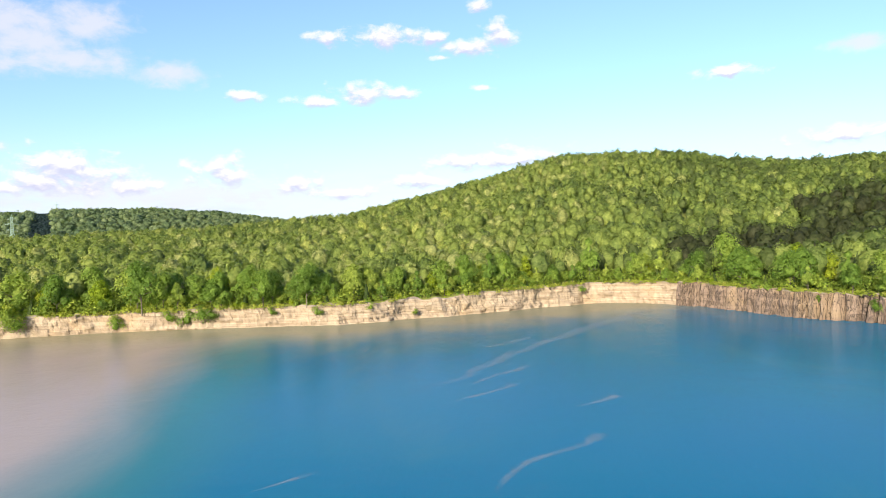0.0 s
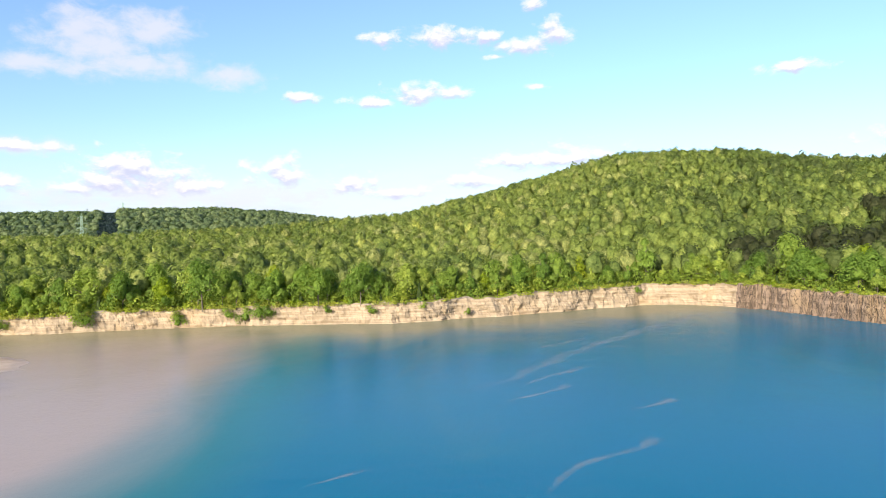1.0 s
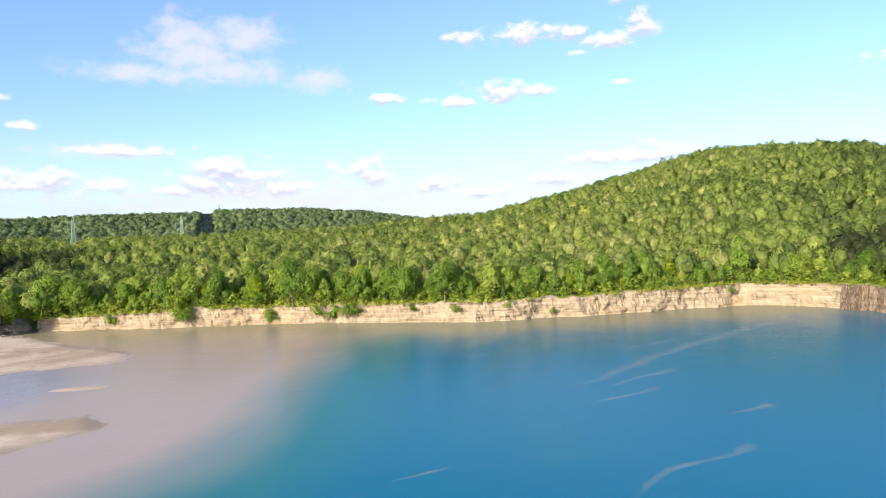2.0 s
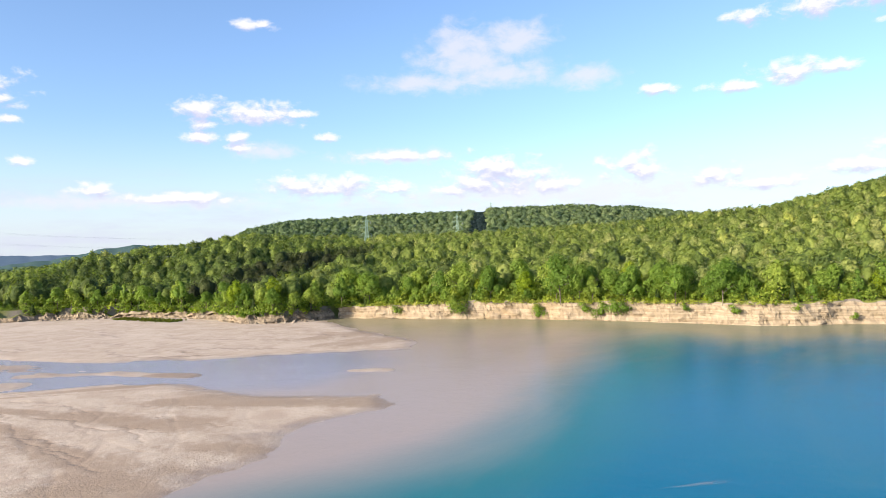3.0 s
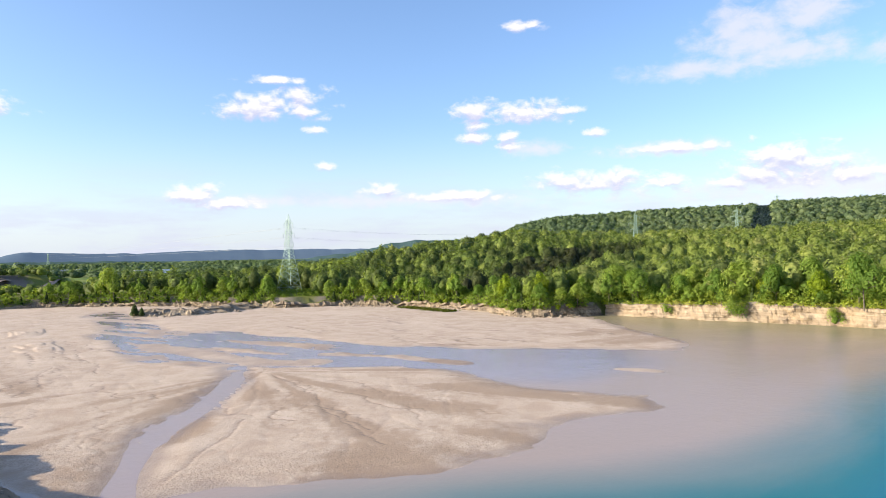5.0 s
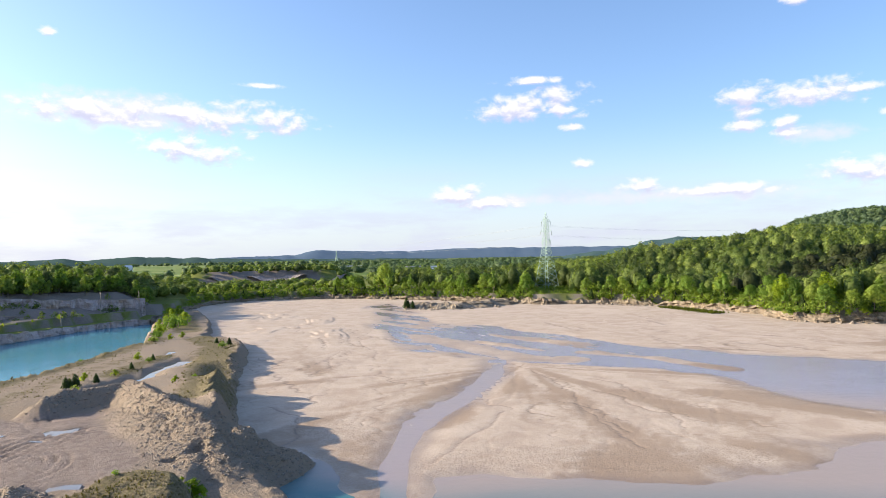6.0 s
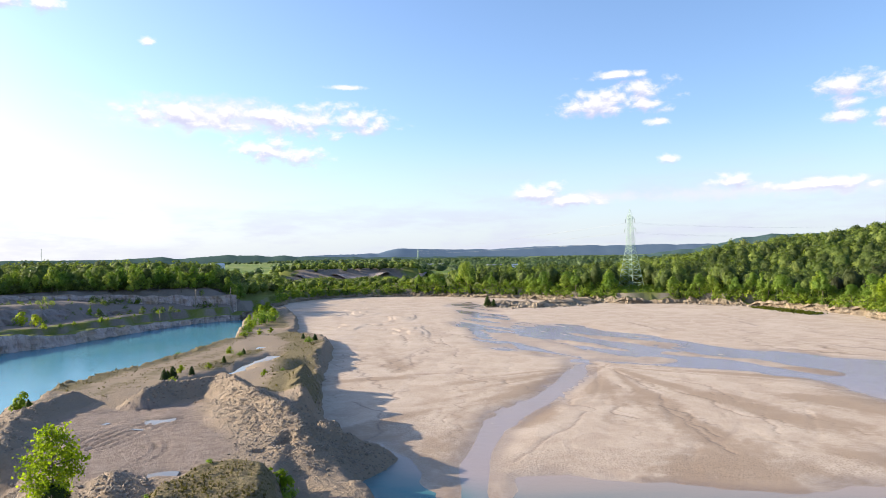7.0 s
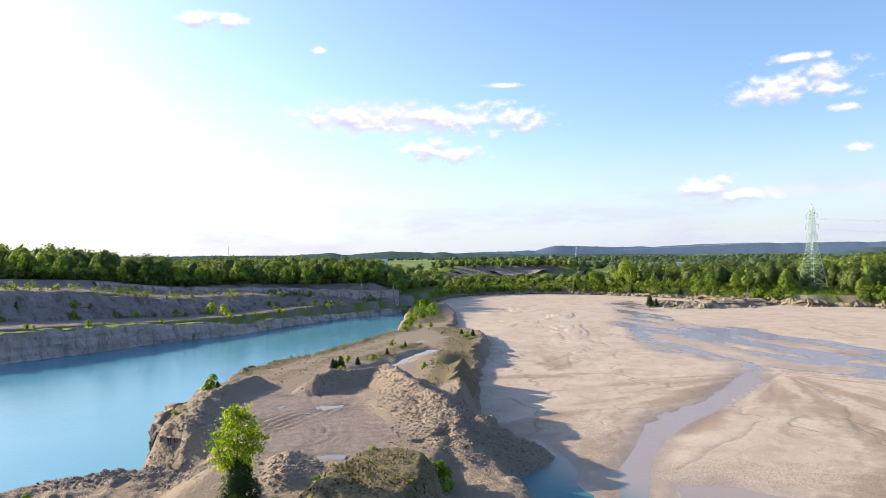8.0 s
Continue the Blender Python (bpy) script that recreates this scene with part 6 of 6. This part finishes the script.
def young_tree():
    """A slim young poplar with single leaves on thin twigs."""
    rnd = random.Random(12)
    root = tagged(new("young_tree"), "slim young tree with yellow-green leaves on the spoil bank", "tree")
    wood, leaf_co, leaf_tri = bmesh.new(), [], []
    tall = 8.6
    limb(wood, Vector((0, 0, -0.5)), Vector((0.1, 0.05, 4.2)), 0.1, 0.07), limb(wood, Vector((0.1, 0.05, 4.2)), Vector((-0.05, 0.1, tall - 0.4)), 0.07, 0.015)
    for k in range(95):
        u = rnd.uniform(0.28, 1.0)
        a = rnd.uniform(0, 6.283)
        reach = 2.7 * math.sin(math.pi * min(1, 0.22 + 0.72 * (u - 0.28) / 0.72)) ** 0.8 * rnd.uniform(0.6, 1.0)
        start = Vector((0.05, 0.05, tall * u * 0.9))
        end = start + Vector((math.cos(a) * reach, math.sin(a) * reach, rnd.uniform(0.1, 0.9)))
        limb(wood, start, end, 0.028, 0.008, 4)
        for i in range(30):
            p = start.lerp(end, rnd.uniform(0.35, 1.08)) + Vector((rnd.gauss(0, 0.22), rnd.gauss(0, 0.22), rnd.gauss(0, 0.2)))
            n = Vector((rnd.uniform(-1, 1), rnd.uniform(-1, 1), rnd.uniform(-0.2, 1))).normalized()
            w = n.orthogonal().normalized()
            w.rotate(Matrix.Rotation(rnd.uniform(0, 6.283), 3, n))
            v = n.cross(w)
            s = rnd.uniform(0.1, 0.19)
            base = len(leaf_co)
            leaf_co += [tuple(p - w * s), tuple(p + v * s * 0.7 + n * s * 0.15), tuple(p + w * s), tuple(p - v * s * 0.7 + n * s * 0.15)]
            leaf_tri.append((base, base + 1, base + 2, base + 3))
    part("trunk", wood, BARK, root)
    crown = from_arrays("crown", np.array(leaf_co, np.float32), np.array(leaf_tri, np.int32), LEAF_BRIGHT)
    crown.parent = root
    return root


def on_spit(x, y):
    return float(spit_height(np.array(float(x)), np.array(float(y))))


young_tree().matrix_basis = pose(-62.5, -23.2, on_spit(-62.5, -23.2), 0, 0, 40)
sr = random.Random(77)
base_cedar = broadleaf("cedar", 3.7, 4.2, sr, LEAF_CEDAR, "dense dark cedar at the young tree's foot", leaves=3400, size=0.13, pointed=0.1, bare=0.02, lobes=16)
base_cedar.matrix_basis = pose(-61.6, -22.6, on_spit(-61.6, -22.6) - 0.1)
SPIT_GROUP = "shrubs on the spoil bank"
LOW = [bush("shrub", 2.2, 2.2, sr, LEAF_BRIGHT, "bright green shrub on the spoil bank", leaves=420, size=0.14, group=SPIT_GROUP),
       bush("shrub", 1.6, 2.6, sr, LEAF_NEAR, "low green shrub on the spoil bank", leaves=420, size=0.13, group=SPIT_GROUP)]
DARK = [broadleaf("cedar", 2.5, 2.2, sr, LEAF_CEDAR, "small dark cedar on the spoil bank", leaves=420, size=0.17, pointed=0.4, bare=0.02, group=SPIT_GROUP)]


def set_out(kinds, spots, height):
    for x, y, scale in spots:
        plant(sr.choice(kinds), x, y, height(x, y) - 0.15, scale)


set_out(LOW, [(-114.5, -46.5, 1.5), (-131, -28.5, 0.7), (-145, -30, 0.8), (-176, -25, 0.9), (-181, -38, 0.8), (-186, -38.6, 0.7), (-209, -35, 1.1), (-214, -33, 0.9),
              (-220, -27, 1.2), (-226, -23, 0.9), (-232, -27, 1.0), (-239, -28, 1.1), (-246, -28, 1.3), (-252, -28, 1.5), (-262, -26, 2.3), (-272, -23, 2.2), (-268, -29, 1.6), (-279, -27, 2.4), (-286, -24, 2.1), (-291, -29, 2.6), (-298, -25, 2.2), (-305, -31, 2.5), (-312, -27, 2.0)], on_spit)
set_out(LOW, [(-258, -30, 1.4), (-248, -29, 1.3), (-238, -29, 1.0), (-320, -33, 2.4), (-328, -30, 2.2), (-277, -32, 1.3), (-230, -20, 0.9),
              (-196, -7, 1.0), (-70, -5.2, 1.1), (-68, -4.6, 0.9), (-72, -6.5, 0.5), (-66.5, -46, 0.9), (-171, -22, 0.7), (-134, -13, 0.6), (-139, -10, 0.4), (-150, -25.5, 0.7),
              (-63, -16, 0.35), (-60, -19, 0.6), (-70, -12, 0.3), (-93, -43, 0.4), (-203, -36, 0.6)], on_spit)
set_out(DARK, [(-150, -46.8, 0.8), (-136, -31, 0.8), (-137.5, -29.8, 0.95), (-136.8, -30.6, 0.7), (-143, -27.5, 0.7), (-160, -24, 0.6), (-174, -21.5, 0.6), (-113, -45, 0.5),
               (-208, -9, 0.7), (-203, -5.5, 0.8)], on_spit)
set_out(DARK, [(-333, 73, 2.0), (-331, 75.5, 1.4)], lambda x, y: 0.8)


def on_ground(x, y):
    return float(ground_height(np.array(float(x)), np.array(float(y))))


POND = [bush("shrub", 2.8, 3.2, sr, LEAF_BRIGHT, "sunlit shrub above the pool's rock wall", leaves=320, size=0.2, group="shrubs round the pool"),
        bush("shrub", 2.0, 2.6, sr, LEAF_NEAR, "green shrub above the pool's rock wall", leaves=300, size=0.2, group="shrubs round the pool")]
spots = []
pts, sides = resample(SOUTH_WALL, 5.0)
for q, s in zip(pts, sides):
    for k in range(2):
        t = q - s * sr.choice((sr.uniform(3, 9), sr.uniform(20, 60)))
        spots.append((t.x, t.y, sr.uniform(0.25, 0.8)))
set_out(POND, spots + [(-247, -100, 1.7), (-242, -94, 1.5), (-214, -131, 1.1), (-228, -118, 0.9)], on_ground)
sun_trees = [broadleaf("tree", 10, 6.5, sr, LEAF_NEAR, "sunlit tree on the quarry bench", leaves=1000, size=0.34, bare=0.02, pointed=0.3, group="trees above the pool"),
             broadleaf("tree", 12, 7.5, sr, LEAF_NEAR, "broad sunlit tree on the quarry bench", leaves=1100, size=0.36, bare=0.02, pointed=0.2, group="trees above the pool")]
for k in range(90):
    az = sr.uniform(97, 129)
    far = float(np.interp(az, (97, 100, 106, 112, 117, 120, 124, 129), (334, 334, 330, 328, 326, 322, 318, 312))) + sr.uniform(-3, 14)
    p = heading(az) * far
    plant(sr.choice(sun_trees), p.x, p.y, on_ground(p.x, p.y) - 0.2, sr.uniform(0.55, 1.0))
for az, far, size in ((125.2, 254, 0.42), (121.5, 256, 0.62), (120.3, 258, 0.4), (122.6, 255, 0.28), (118.4, 264, 0.35), (112, 276, 0.22), (107.8, 292, 0.4), (107.2, 295, 0.35)):
    p = heading(az) * far
    plant(sun_trees[0], p.x, p.y, on_ground(p.x, p.y) - 0.2, size)

# ---- tufts of grass and weeds on the spit ----


def tuft(rnd):
    """A few bent blades."""
    co, tri, nor = [], [], []
    for k in range(7):
        a, lean = rnd.uniform(0, 6.283), rnd.uniform(0.2, 0.8)
        way = Vector((math.cos(a), math.sin(a), 0))
        side = Vector((-way.y, way.x, 0)) * 0.13
        tip = way * lean + Vector((0, 0, rnd.uniform(0.6, 1.0)))
        root = way * 0.15
        base = len(co)
        co += [tuple(root - side), tuple(root + side), tuple(tip)]
        nor += [tuple((way * 0.4 + Vector((0, 0, 1))).normalized())] * 3
        tri.append((base, base + 1, base + 2))
    return np.array(co, np.float32), np.array(tri, np.int32), np.array(nor, np.float32)


WEED = leaf_material("dry_weeds", ((0.1, 0.085, 0.035), (0.22, 0.18, 0.075)), clear=0.35)
gr = np.random.default_rng(23)


def weeds_over(x0, x1, y0, y1, count, low, high, label):
    x, y = gr.uniform(x0, x1, count), gr.uniform(y0, y1, count)
    keep = weedy(x, y) * (0.6 + 0.8 * rolling(x, y, 4, 3, 97)) > gr.uniform(0.1, 0.9, count)
    x, y = x[keep], y[keep]
    z = spit_height(x, y)
    size = gr.uniform(low, high, len(x))
    ok = z > 0.6
    ob = scatter("grass_tufts", np.stack([x, y, z - 0.03, size, size * gr.uniform(0.7, 1.2, len(x))], 1)[ok], [tuft(random.Random(60 + i)) for i in range(5)], WEED, label, gr)
    ob["category"] = "grass"


weeds_over(-76, -50, -20, -2, 5200, 0.12, 0.32, "tufts of dry grass on the low hill")
weeds_over(-235, -110, -50, 0, 9000, 0.18, 0.45, "tufts of dry grass along the spoil bank")

# a strip of reeds on the wet silt below the west bank
x, y = gr.uniform(-286, -246, 900), gr.normal(184, 2.2, 900)
keep = -signed(RIM, x, y) < -2
REED = leaf_material("reeds", ((0.14, 0.17, 0.03), (0.27, 0.28, 0.06)), clear=0.45)
size = gr.uniform(0.5, 1.1, int(keep.sum()))
reeds = scatter("reeds", np.stack([x[keep], y[keep], np.maximum(silt_height(x[keep], y[keep]), 0.0), size, size], 1), [tuft(random.Random(70 + i)) for i in range(4)], REED,
                "green reeds on wet silt below the bank", gr)
reeds["category"] = "reeds"

# ---- pale streaks drifting on the lake ----


def foam_material():
    m, n = material("drifting_foam")
    p = n.place()
    streak = n.noise(n.vec("MULTIPLY", p, (0.5, 0.22, 1.0)), 1.0, 6.0, 0.7, 1.0)
    edge = n.add("ShaderNodeAttribute", attribute="edge").outputs["Fac"]
    cover = n.math("MULTIPLY", n.ramp(streak, 0.3, 0.7), n.math("MULTIPLY", edge, 0.36))
    both = n.add("ShaderNodeMixShader")
    n.put(both.inputs[0], cover)
    n.tree.links.new(n.add("ShaderNodeBsdfTransparent").outputs[0], both.inputs[1])
    n.tree.links.new(n.surface((0.46, 0.47, 0.46), 0.7, None, 0.2), both.inputs[2])
    n.out(both.outputs[0])
    return m


FOAM = foam_material()


def drift(line, wide_a, wide_b):
    """A thin film on the water, widest and thickest along its middle."""
    pts, sides = resample(line, 1.2)
    rows, fade = [], []
    for i, (p, s) in enumerate(zip(pts, sides)):
        u = i / (len(pts) - 1)
        w = (wide_a + (wide_b - wide_a) * u) * (1 + 0.5 * noise.noise((i * 0.2, wide_a, 0)))
        mid = p + s * noise.noise((i * 0.08, 7, wide_b)) * 2.5
        for k in (-1, -0.5, 0, 0.5, 1):
            rows.append((mid.x + s.x * w * k, mid.y + s.y * w * k, 0.012))
            fade.append((1 - abs(k)) * min(1, 8 * u, 5 * (1 - u)))
    quads = [(i * 5 + k, i * 5 + k + 1, i * 5 + k + 6, i * 5 + k + 5) for i in range(len(pts) - 1) for k in range(4)]
    ob = from_arrays("foam_streak", np.array(rows, np.float32), np.array(quads, np.int32), FOAM)
    a = ob.data.attributes.new("edge", "FLOAT", "POINT")
    a.data.foreach_set("value", np.array(fade, np.float32))
    tagged(ob, "pale streak of foam drifting on the lake", "foam", "foam streaks", "stuff")


drift([(76, 262), (73, 255), (62, 236), (42, 210), (25, 183), (14, 162), (4, 138), (-7, 123)], 4.0, 1.6)
drift([(20, 96), (15, 89), (10, 83), (5, 73)], 1.3, 0.5)
drift([(-16, 83), (-19, 80), (-22, 76)], 0.7, 0.3)
drift([(23, 195), (17, 186), (10, 174)], 2.0, 0.8)
drift([(28, 119), (20, 111)], 1.5, 0.6)
drift([(17, 150), (10, 140), (6, 130)], 1.8, 0.8)
drift([(12, 132), (6, 122), (2, 116)], 1.3, 0.6)
